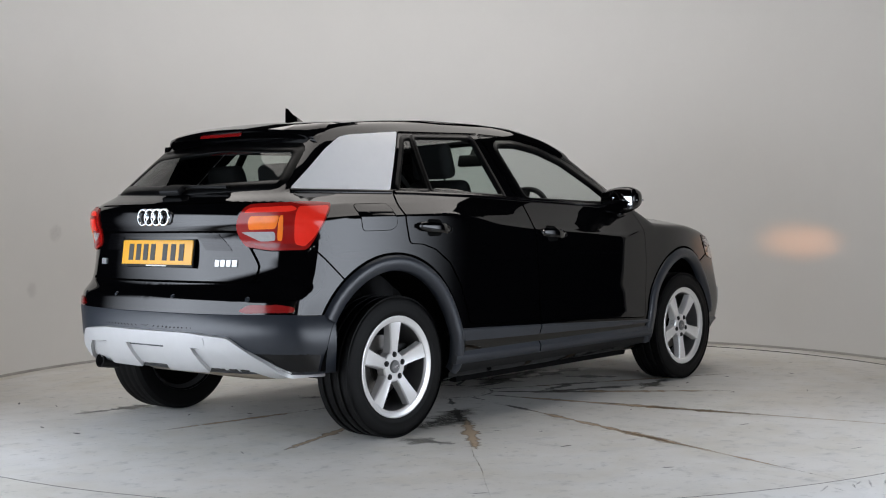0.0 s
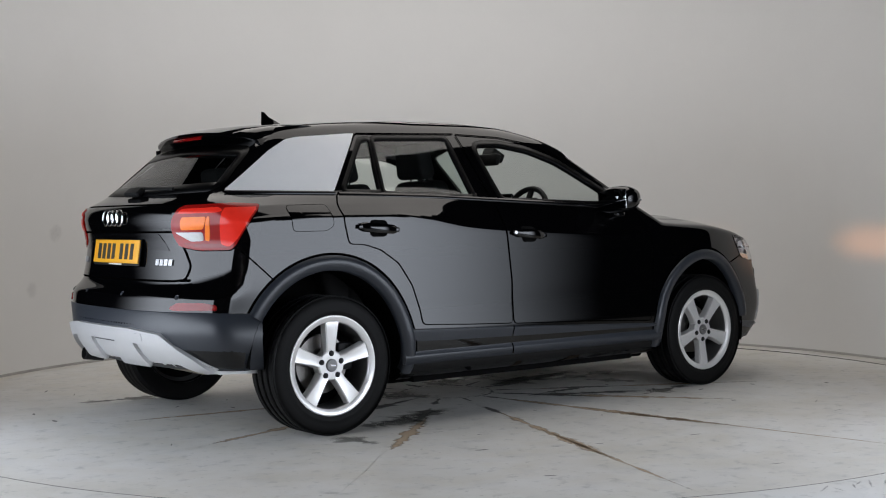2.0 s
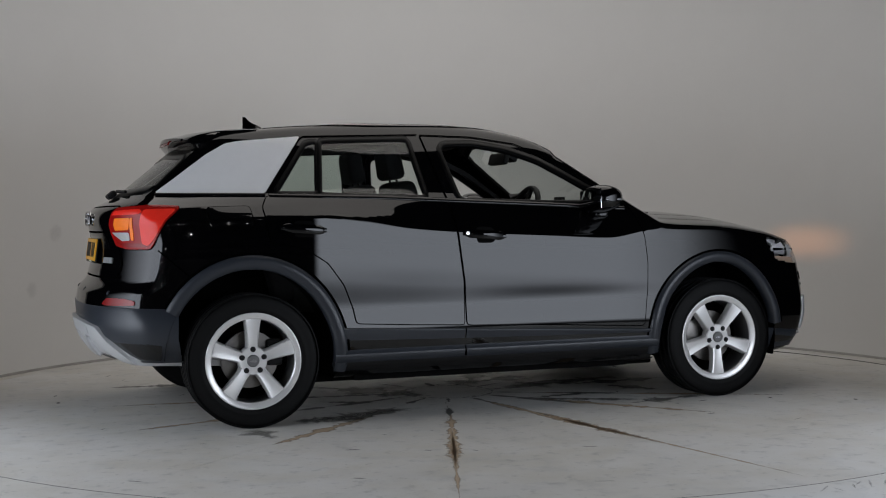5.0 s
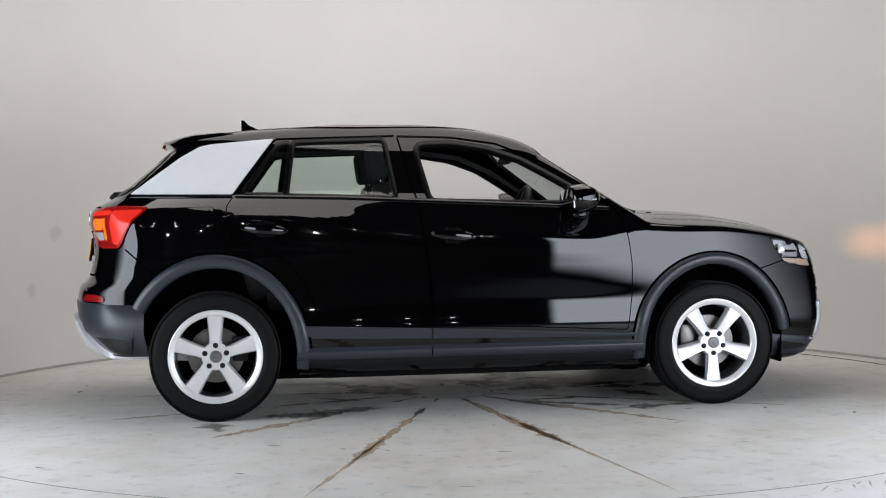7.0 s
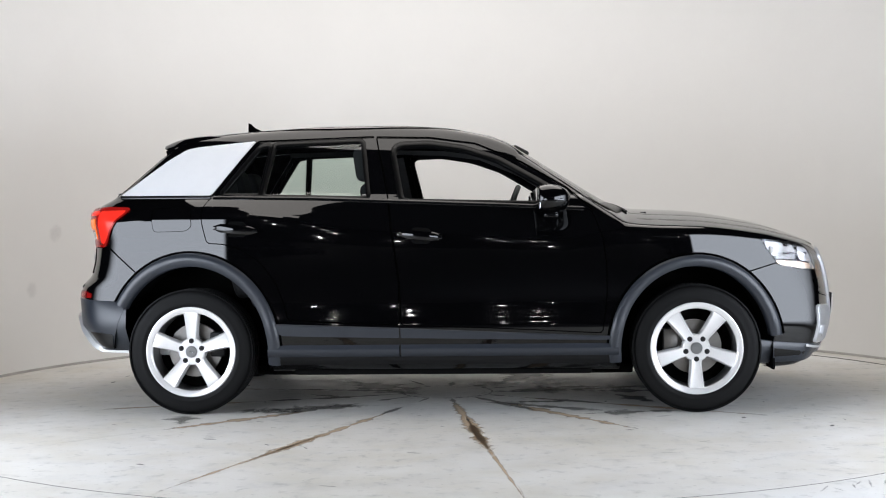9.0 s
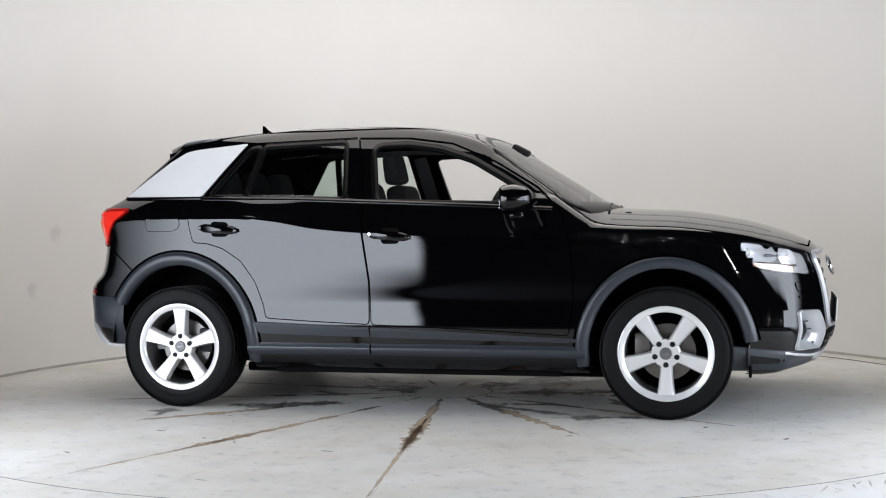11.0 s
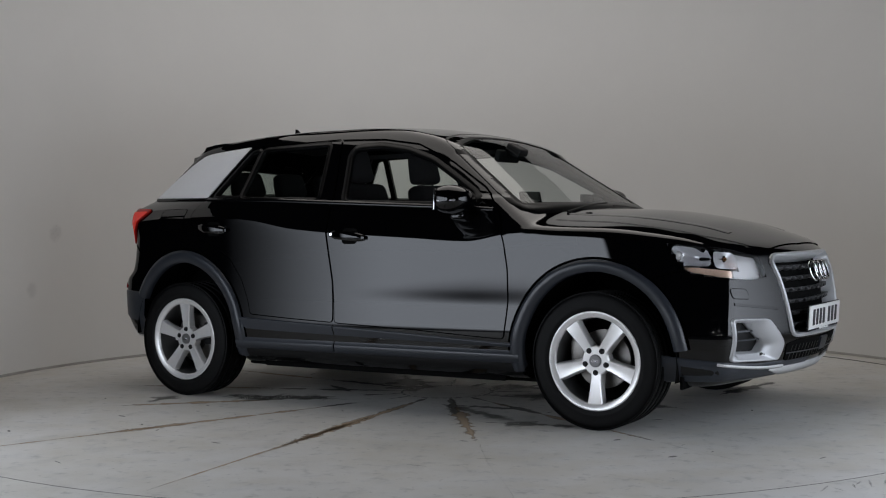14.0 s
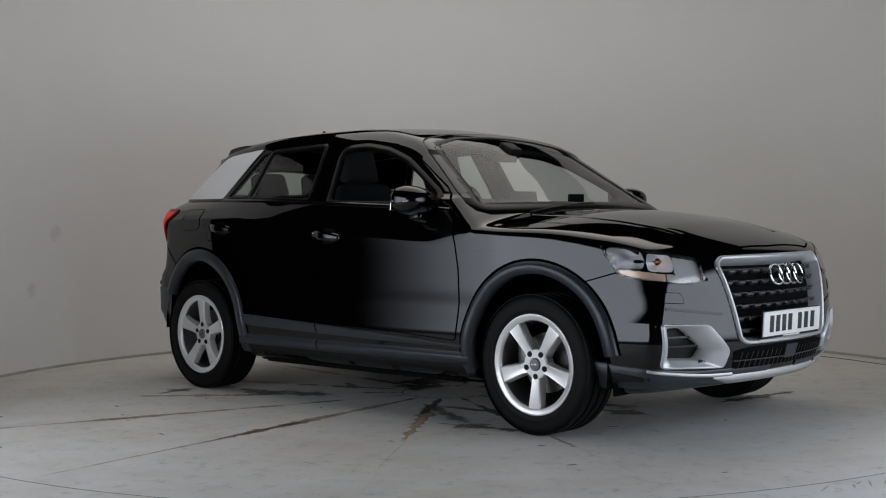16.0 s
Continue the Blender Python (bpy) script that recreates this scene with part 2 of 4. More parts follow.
side_curve = spline((.12, .72), (.21, .80), (.29, .862), (.34, .876), (.45, .889), (.50, .886), (.58, .8835), (.66, .8845), (.78, .8872), (.90, .8895),
                    (.922, .8885), (.945, .878), (1.0, .851), (1.085, .807), (1.115, .788), (1.15, .766), (1.28, .690), (1.42, .607), (1.5, .54), (1.6, .44))
nose_curve = spline((.12, 1.93), (.20, 1.99), (.28, 2.065), (.36, 2.105), (.46, 2.125), (.56, 2.12), (.70, 2.10), (.80, 2.065), (.86, 2.03), (.95, 1.95), (1.1, 1.85))
tail_curve = spline((.15, -1.80), (.27, -1.90), (.36, -1.99), (.45, -2.035), (.55, -2.05), (.65, -2.04), (.72, -1.985), (.80, -1.965), (.90, -1.955), (.95, -1.964),
                    (1.0, -1.976), (1.04, -1.974), (1.08, -1.943), (1.13, -1.852), (1.25, -1.70), (1.40, -1.52), (1.5, -1.40), (1.7, -1.2))
roof_curve = spline((-2.1, 1.30), (-1.64, 1.425), (-1.4, 1.468), (-1.16, 1.494), (-.9, 1.513), (-.6, 1.526), (-.3, 1.526), (-.03, 1.513), (.2, 1.475), (.32, 1.437),
                    (.60, 1.272), (.88, 1.098), (.97, 1.052), (1.06, 1.043), (1.33, 1.028), (1.65, .977), (1.81, .932), (1.97, .872), (2.06, .82), (2.2, .70))


crease_curve = spline((-1.8, .99), (-1.3, 1.02), (-1.0, 1.02), (-.75, .995), (-.5, .952), (-.255, .930), (.3, .900), (.62, .884), (.82, .915), (1.1, .95), (1.8, .95))


def skin(x, y, z):
    """Below 0 inside the car's body, 0 on its skin."""
    y = np.abs(y)
    low = np.clip((z - .55) / .3, 0, 1) * np.clip((1.13 - z) / .12, 0, 1)
    zz = z - (crease_curve(x) - .92) * low
    half = side_curve(zz)
    half = half - .0025 * np.exp(-((z - .57) / .07) ** 2) * np.clip(1 - ((x - .52) / .78) ** 2, 0, 1) ** 1.5
    half = half - (.14 + .25 * np.clip(z - .53, 0, .4)) * np.clip(x - 1.05, 0, None) ** 2
    half = half - (.10 + .10 * np.clip((z - 1.07) / .06, 0, 1)) * np.clip(-.9 - x, 0, None) ** 2
    half = half - .10 * np.clip(z - 1.1, 0, .02) * 50 * np.clip(x - .2, 0, None) ** 2
    f = [y - half,
         x - nose_curve(z) + .33 * y ** 2,
         tail_curve(z) + .12 * y ** 2 + .32 * y ** 4 - x,
         (z - roof_curve(x) + np.where(x < .4, .08, .12) * y ** 2) * np.where(x < .97, .9, 1.0),
         .21 + .32 * np.clip(-1.1 - x, 0, .37) + .10 * np.clip(x - 1.75, 0, None) - z]
    k = .014
    top = np.maximum.reduce(f)
    return top + k * np.log(sum(np.exp((g - top) / k) for g in f))


def meet(o, w, far=3.0):
    """Where rays from o (inside) along w leave the skin."""
    a, b = np.zeros(len(o)), np.full(len(o), far)
    for _ in range(34):
        m = (a + b) / 2
        inside = skin(*(o + m[:, None] * w).T) < 0
        a, b = np.where(inside, m, a), np.where(inside, b, m)
    return o + a[:, None] * w


def skin_normal(p):
    e = 2e-3
    g = np.stack([skin(*(p + e * d).T) - skin(*(p - e * d).T) for d in np.eye(3)], 1)
    return g / np.linalg.norm(g, axis=1)[:, None]


# ---- pieces that follow the skin ----
def project(mode, side, a, b):
    """Places on the skin from two coordinates. y: seen from the side (x, z); nose, tail: from the front or back (y, z); top: from above (x, y);
    head, rear: round a corner (degrees, z)."""
    a, b = np.asarray(a, float), np.asarray(b, float)
    o0, l = np.zeros_like(a), np.ones_like(a)
    if mode == "y":
        o, w = (a, o0, b), (o0, side * l, o0)
    elif mode == "nose":
        o, w = (o0, a, b), (l, o0, o0)
    elif mode == "tail":
        o, w = (-.9 * l, a, b), (-l, o0, o0)
    elif mode == "top":
        o, w = (a, b, .6 * l), (o0, o0, l)
    else:
        c, s = np.cos(np.radians(a)), np.sin(np.radians(a))
        x, y, k = (1.35, .35, 1) if mode == "head" else (-1.3, .4, -1)
        o, w = (x * l, side * y * l, b), (k * c, side * s, o0)
    return meet(np.stack(o, 1), np.stack(w, 1))


def resample(poly, n, closed=True):
    """n points evenly along a polygon or line."""
    p = np.array(list(poly) + ([poly[0]] if closed else []), float)
    d = np.concatenate([[0], np.cumsum(np.linalg.norm(np.diff(p, axis=0), axis=1))])
    t = np.linspace(0, d[-1], n, endpoint=not closed)
    return np.stack([np.interp(t, d, p[:, k]) for k in (0, 1)], 1)


def rounded(poly, r, n=4):
    """The polygon with its corners rounded."""
    out, p = [], [np.array(q, float) for q in poly]
    for i, c in enumerate(p):
        a, b = p[i - 1] - c, p[(i + 1) % len(p)] - c
        ra, rb = min(r, np.linalg.norm(a) * .45), min(r, np.linalg.norm(b) * .45)
        s, e = c + a / np.linalg.norm(a) * ra, c + b / np.linalg.norm(b) * rb
        for t in np.linspace(0, 1, n + 1):
            out.append((1 - t) ** 2 * s + 2 * t * (1 - t) * c + t * t * e)
    return np.array(out)


def grown(poly, d):
    """The polygon pushed outwards by d."""
    p = np.array(poly, float)
    t = np.roll(p, -1, 0) - np.roll(p, 1, 0)
    n = np.stack([t[:, 1], -t[:, 0]], 1) / (np.linalg.norm(t, axis=1)[:, None] + 1e-12)
    area = np.sum(p[:, 0] * np.roll(p[:, 1], -1) - np.roll(p[:, 0], -1) * p[:, 1])
    return p + (d if area > 0 else -d) * n


def within(poly, a, b):
    p, r = np.array(poly), np.zeros(np.shape(a), bool)
    for (x0, y0), (x1, y1) in zip(p, np.roll(p, -1, 0)):
        if y0 != y1:
            r ^= ((y0 > b) != (y1 > b)) & (a < (x1 - x0) * (b - y0) / (y1 - y0) + x0)
    return r


def patch(name, poly, mode, side, material, parent, off=.003, deep=.012, step=.04, stretch=1.0, label="", follow=None):
    """A panel that lies on the skin within a polygon, off above it and deep thick; its rows may follow a curve."""
    bm = bmesh.new()
    p = np.array(poly, float)
    if follow:
        p = resample(p, 220)
        p[:, 1] -= follow(p[:, 0])
    bm.faces.new([bm.verts.new((u, v, 0)) for u, v in p])
    bmesh.ops.triangulate(bm, faces=bm.faces[:])
    for k, s in ((0, step * stretch), (1, step)):
        for c in np.arange((np.ceil(p[:, k].min() / s) if follow and k else p[:, k].min() / s + 1) * s, p[:, k].max(), s):
            no = (1, 0, 0) if k == 0 else (0, 1, 0)
            bmesh.ops.bisect_plane(bm, geom=bm.verts[:] + bm.edges[:] + bm.faces[:], dist=1e-5, plane_co=(c * no[0], c * no[1], 0), plane_no=no)
    bm.verts.index_update()
    uv = np.array([v.co[:2] for v in bm.verts])
    if follow:
        uv[:, 1] += follow(uv[:, 0])
    faces = [[v.index for v in f.verts] for f in bm.faces]
    rim = [[v.index for v in e.verts] for e in bm.edges if len(e.link_faces) == 1]
    bm.free()
    q = project(mode, side, uv[:, 0], uv[:, 1])
    n = skin_normal(q)
    f0 = max(faces, key=lambda f: np.linalg.norm(np.cross(q[f[1]] - q[f[0]], q[f[2]] - q[f[0]])))
    if np.dot(np.cross(q[f0[1]] - q[f0[0]], q[f0[2]] - q[f0[0]]), n[f0[0]]) < 0:
        faces = [f[::-1] for f in faces]
    verts, norms = list(q + off * n), list(n)
    if deep:
        mid = q.mean(0)
        for i, j in rim:
            a, b, c, d = q[i] + off * n[i], q[j] + off * n[j], q[j] + (off - deep) * n[j], q[i] + (off - deep) * n[i]
            t = np.cross(b - a, n[i])
            t /= np.linalg.norm(t) + 1e-12
            out = t if np.dot(t, (a + b) / 2 - mid) > 0 else -t
            k = len(verts)
            verts += [a, b, c, d]
            norms += [out] * 4
            faces.append([k, k + 1, k + 2, k + 3] if np.dot(np.cross(b - a, c - a), out) > 0 else [k + 3, k + 2, k + 1, k])
    return mesh_of(name, verts, faces, material, parent, label, normals=norms)


def strip(name, lines, mode, side, offs, material, parent, label="", closed=False, own_normals=False):
    """A band over the skin: lines of equal length, each at its own height above it."""
    n = len(lines[0])
    verts = []
    for l, off in zip(lines, offs):
        l = np.array(l, float)
        q = project(mode, side, l[:, 0], l[:, 1])
        verts += list(q + np.reshape(off, (-1, 1)) * skin_normal(q))
    faces = []
    for i in range(len(lines) - 1):
        for k in range(n if closed else n - 1):
            j = (k + 1) % n
            faces.append((i * n + k, i * n + j, (i + 1) * n + j, (i + 1) * n + k))
    v = np.array(verts)
    f = faces[len(faces) // 2]
    if np.dot(np.cross(v[f[1]] - v[f[0]], v[f[2]] - v[f[0]]), skin_normal(v[[f[0]]])[0]) < 0:
        faces = [f[::-1] for f in faces]
    return mesh_of(name, verts, faces, material, parent, label)


def seam(name, line, mode, side, parent, width=.006, n=30, off=.0045, material=None, closed=False):
    l = resample(line, n, closed)
    t = (np.roll(l, -1, 0) - np.roll(l, 1, 0)) if closed else np.gradient(l, axis=0)
    w = np.stack([t[:, 1], -t[:, 0]], 1) / (np.linalg.norm(t, axis=1)[:, None] + 1e-12) * width / 2
    if mode in ("head", "rear"):
        t2 = t * (.011, 1)
        w = np.stack([t2[:, 1] / .011, -t2[:, 0]], 1) / (np.linalg.norm(t2, axis=1)[:, None] + 1e-12) * width / 2
    return strip(name, [l - w, l + w], mode, side, [off, off], material or SEAM, parent, closed=closed)


def ellipse(cx, cz, rx, rz, a0, a1, n=48, power=2.0):
    t = np.radians(np.linspace(a0, a1, n))
    return np.stack([cx + rx * np.cos(t), cz + rz * np.sin(t)], 1)


# ---- outlines on the skin ----
REAR_GLASS = [(-.925, 1.135), (-.885, 1.398), (-.425, 1.412), (-.382, 1.117)]
VENT_GLASS = [(-1.145, 1.142), (-.965, 1.385), (-.915, 1.395), (-.952, 1.14)]
FRONT_OPEN = [(-.193, 1.098), (-.248, 1.36), (-.225, 1.387), (-.062, 1.392), (.118, 1.363), (.297, 1.302), (.444, 1.218), (.60, 1.125), (.655, 1.072)]
SCREEN_EDGE = [(.945, 0), (.925, .30), (.885, .56), (.85, .725), (.35, .540), (.285, .30), (.272, 0), (.285, -.30), (.35, -.540), (.85, -.725), (.885, -.56), (.925, -.30)]
TAIL_GLASS = [(-.60, 1.15), (-.525, 1.345), (0, 1.372), (.525, 1.345), (.60, 1.15), (0, 1.135)]
HEAD_EDGE = [(58.4, .878), (35, .848), (15.5, .806), (14.8, .713), (24.3, .700), (38.2, .714), (49.7, .738)]
TAIL_EDGE = [(9.1, .955), (12.5, .888), (23.8, .870), (40, .872), (50.5, 1.07), (38.8, 1.076), (15, 1.068), (11.2, 1.03)]
GRILLE_EDGE = [(-.335, .426), (-.378, .450), (-.458, .780), (-.42, .812), (.42, .812), (.458, .780), (.378, .450), (.335, .426)]
FOG_IN = [(.745, .516), (.668, .512), (.566, .408), (.586, .362), (.732, .368)]
FOG_OUT = [(.765, .536), (.545, .524), (.428, .405), (.442, .325), (.755, .338)]
ARCH = {"front": (1.3, .325, .445, .476, .383, .420), "back": (-1.3, .325, .470, .512, .408, .444)}


FRONT_DOOR = rounded([(-.200, .458), (.30, .440), (.822, .412), (.846, .60), (.846, .75), (.828, .881), (.79, 1.000), (.768, 1.038), (.354, 1.062), (-.262, 1.089), (-.246, .966), (-.206, .676)], .015, 3)
BACK_DOOR = rounded([(-.216, .460), (-.50, .472), (-.785, .488), (-.80, .56), (-.845, .68), (-.925, .79), (-1.03, .858), (-1.12, .885), (-1.203, .890), (-1.225, .98), (-1.236, 1.066), (-1.202, 1.120),
             (-.65, 1.108), (-.274, 1.09), (-.258, .966), (-.217, .676)], .015, 3)


def car_body(car):
    """The painted shell: one skin from bumper to bumper, with its openings left out."""
    us, al, ph = np.linspace(-1.42, 1.42, 170), np.linspace(0, 90, 46), np.radians(np.linspace(-90, 270, 481)[:-1])
    rows = [(-1.42, -a) for a in al[:0:-1]] + [(u, 0) for u in us] + [(1.42, a) for a in al[1:]]
    o, w = [], []
    for u, a in rows:
        c, s = math.cos(radians(a)), math.sin(radians(a))
        w.append(np.stack([np.full(len(ph), s), c * np.cos(ph), c * np.sin(ph)], 1))
        o.append(np.tile((u, 0, .62), (len(ph), 1)))
    q = meet(np.concatenate(o), np.concatenate(w))
    n, m = len(ph), len(rows)
    i, k = np.meshgrid(np.arange(m - 1), np.arange(n), indexing="ij")
    f = np.stack([i * n + k, (i + 1) * n + k, (i + 1) * n + (k + 1) % n, i * n + (k + 1) % n], -1).reshape(-1, 4)
    c = q[f].mean(1)
    nm = skin_normal(c)
    x, y, z = c.T
    cut = np.zeros(len(f), bool)
    for poly, r in ((REAR_GLASS, .012), (VENT_GLASS, .01), (FRONT_OPEN, .03)):
        cut |= within(grown(rounded(poly, r), .013), x, z) & (np.abs(nm[:, 1]) > .5)
    cut |= within(grown(rounded(SCREEN_EDGE, .04), .004), x, y) & (nm[:, 2] > .3) & (z > 1.0)
    cut |= within(grown(rounded(TAIL_GLASS, .04), .004), y, z) & (nm[:, 0] < -.3)
    for poly in (FRONT_DOOR, BACK_DOOR):
        cut |= within(grown(poly, -.022), x, z) & (np.abs(nm[:, 1]) > .5)
    for cx, cz, _, _, rx, rz in ARCH.values():
        cut |= (((x - cx) / (rx + .018)) ** 2 + ((z - cz) / (rz + .018)) ** 2 < 1) & (np.abs(y) > .48)
        cut |= (np.abs(x - cx) < rx) & (z < .33) & (np.abs(y) > .48)
    for s in (-1, 1):
        cut |= within(np.array(HEAD_EDGE) * .96 + np.mean(HEAD_EDGE, 0) * .04, np.degrees(np.arctan2(s * y - .35, x - 1.35)), z) & (x > 1.5) & (s * y > .35)
        cut |= within(grown(FOG_IN, .012), s * y, z) & (x > 1.5)
    cut |= within(GRILLE_EDGE, y, z) & (x > 1.5)
    f = f[~cut]
    used = np.unique(f)
    new_at = np.full(len(q), -1)
    new_at[used] = np.arange(len(used))
    q, f = q[used], new_at[f]
    f = f[:, ::-1] if np.dot(np.cross(q[f[9000][1]] - q[f[9000][0]], q[f[9000][2]] - q[f[9000][0]]), skin_normal(q[f[9000][:1]])[0]) < 0 else f
    return mesh_of("body", q, f, PAINT, car, "gloss black painted steel body shell", normals=skin_normal(q))


def window_frame(name, poly, r, mode, side, car, out=.022, inn=.014, material=None, off=.004):
    p = resample(rounded(poly, r), 120)
    g = grown(p, out) if mode not in ("head", "rear") else p
    return strip(name, [grown(p, -inn), grown(p, -inn), grown(p, .002 - inn), g, g], mode, side, [-.02, off - .002, off, off, -.004], material or FRAME, car, closed=True)


def wheel_arch(kind, side, car):
    cx, cz, ro, zo, ri, zi = ARCH[kind]
    a0, a1 = (8, 188) if kind == "front" else (-8, 150)
    outer, mid, inner = (ellipse(cx, cz, a, b, a0, a1) for a, b in ((ro, zo), ((ro + ri) / 2 + .01, (zo + zi) / 2 + .01), (ri, zi)))
    inner2 = ellipse(cx, cz, ri - .004, zi - .004, a0, a1)
    strip("arch_trim", [outer, grown_line(outer, cx, cz, -.004), mid, inner, inner2], "y", side, [-.003, .010, .018, .016, -.03], PLASTIC, car, "satin grey plastic wheel arch trim")
    seam("arch_gap", grown_line(outer, cx, cz, .006), "y", side, car, .012, 60, .0012)
    # liner
    bm = bmesh.new()
    rows = []
    arc = ellipse(cx, cz, ri + .008, zi + .008, -12, 192 if kind == "front" else 178, 40)
    for yy in (.50, .60, .72, .835):
        rows.append([bm.verts.new((px, side * yy, max(pz, .17))) for px, pz in arc])
    for p, q in zip(rows, rows[1:]):
        for a in range(len(arc) - 1):
            bm.faces.new((p[a], p[a + 1], q[a + 1], q[a]))
    bm.faces.new(rows[0])
    part("wheel_liner", bm, LINER, car, "dull black wheel housing liner")


def grown_line(l, cx, cz, d):
    v = l - (cx, cz)
    r = np.linalg.norm(v, axis=1)[:, None]
    return l + v / r * d


def doors(side, car):
    fd = patch("front_door", FRONT_DOOR, "y", side, PAINT, car, .0035, .02, .0095, 2.6, follow=crease_curve, label="gloss black front door with its window lowered")
    bd = patch("rear_door", BACK_DOOR, "y", side, PAINT, car, .0035, .02, .0095, 2.6, follow=crease_curve, label="gloss black rear door with tinted glass")
    for d, poly in ((fd, FRONT_DOOR), (bd, BACK_DOOR)):
        seam("door_gap", grown(poly, .003), "y", side, d, .005, 200, .0015, closed=True)
    for d, x, z, lock in ((fd, -.095, .915, True), (bd, -1.045, .960, False)):
        handle(d, side, x, z, lock)
    # belt line strip along the foot of the windows
    line = [(-1.19, 1.126), (-.65, 1.113), (-.235, 1.093), (.354, 1.066), (.74, 1.044)]
    l = resample(line, 60, False)
    strip("belt_strip", [l - (0, .013), l - (0, .010), l + (0, .006), l + (0, .009)], "y", side, [.002, .009, .009, -.006], GLOSS, car)
    seam("pillar_gap", [(-.268, 1.095), (-.345, 1.43)], "y", side, car, .007, 20)
    seam("window_gap", [(-1.215, 1.13), (-.985, 1.424), (-.36, 1.440)], "y", side, car, .006, 40)
    seam("window_gap", [(-.345, 1.438), (-.06, 1.430), (.18, 1.395), (.42, 1.293), (.65, 1.155), (.785, 1.034)], "y", side, car, .006, 60)


def handle(door, side, x, z, lock):
    # the cup is no hollow: a flat dull black patch gives its shade
    cup = rounded([(x - .052, z + .005), (x - .045, z + .040), (x + .045, z + .036), (x + .06, z - .004), (x + .045, z - .042), (x - .045, z - .042)], .02)
    patch("handle_cup", cup, "y", side, LINER, door, .005, .004, .02, label="flat dull black patch for the handle cup's shade")
    q = project("y", side, np.linspace(x - .105, x + .095, 9), z - .012 * np.linspace(-.6, .8, 9))
    n = skin_normal(q)
    bm = bmesh.new()
    rings = []
    for k, (p, m) in enumerate(zip(q, n)):
        lift = .012 + .026 * math.sin(math.pi * min(1, max(0, (k - .2) / 7.6)))
        hh = .022 if 0 < k < 8 else .015
        c = p + m * lift
        rings.append([bm.verts.new(c + m * a + np.array((0, 0, b))) for a, b in ((-.009, -hh), (.004, -hh), (.009, -hh * .5), (.009, hh * .5), (.004, hh), (-.009, hh))])
    for a, b in zip(rings, rings[1:]):
        for k in range(6):
            bm.faces.new((a[k], a[(k + 1) % 6], b[(k + 1) % 6], b[k]))
    bm.faces.new(rings[0])
    bm.faces.new(rings[-1])
    h = part("door_handle", bm, PAINT, door, "gloss black pull handle", sharp=60)
    for k in (0, -1):
        part("handle_mount", box((.03, .03, .022), Matrix.Translation(q[k] + n[k] * .008), .006), PAINT, h)
    if lock:
        bm = lathe([(0, .004), (.008, .004), (.010, .0), (.010, -.01)], 20)
        p = q[0] + n[0] * .022
        bm.transform(Matrix.Translation(p) @ Matrix.Diagonal((1, side, 1, 1)))
        part("lock_barrel", bm, CHROME, h, "round chrome lock barrel")


def wing_mirror(side, car):
    m = Matrix.Translation((.565, side * .905, 1.090)) @ pose(0, 0, 0, side * 4, 0, -side * 8)
    bm = bmesh.new()
    bmesh.ops.create_uvsphere(bm, u_segments=36, v_segments=24, radius=1)
    for v in bm.verts:
        x, y, z = (math.copysign(abs(k) ** .74, k) for k in v.co)
        narrow = 1 - .22 * max(0, x) - .10 * max(0, y * side)
        v.co = ((max(x, -.72) + .0) * .098, y * .116 * (1 - .10 * max(0, x)), z * .076 * narrow + .006 * y * side)
    bm.transform(m)
    shell = part("mirror_shell", bm, PAINT, car, "gloss black door mirror housing", sharp=70)
    bm = box((.006, .188, .104), m @ Matrix.Translation((-.069, 0, .0)), .002)
    part("mirror_glass", bm, MIRROR, shell, "reflective mirror glass")
    bm = box((.10, .06, .012), m @ Matrix.Translation((.0, side * .082, -.008)), .005)
    part("indicator_strip", bm, STRIP, shell, "clear side indicator strip")
    bm = box((.085, .09, .10), Matrix.Translation((.570, side * .860, 1.035)) @ pose(0, 0, 0, side * 18), .028, 4, .8)
    part("mirror_arm", bm, GLOSS, shell, "black mirror arm")


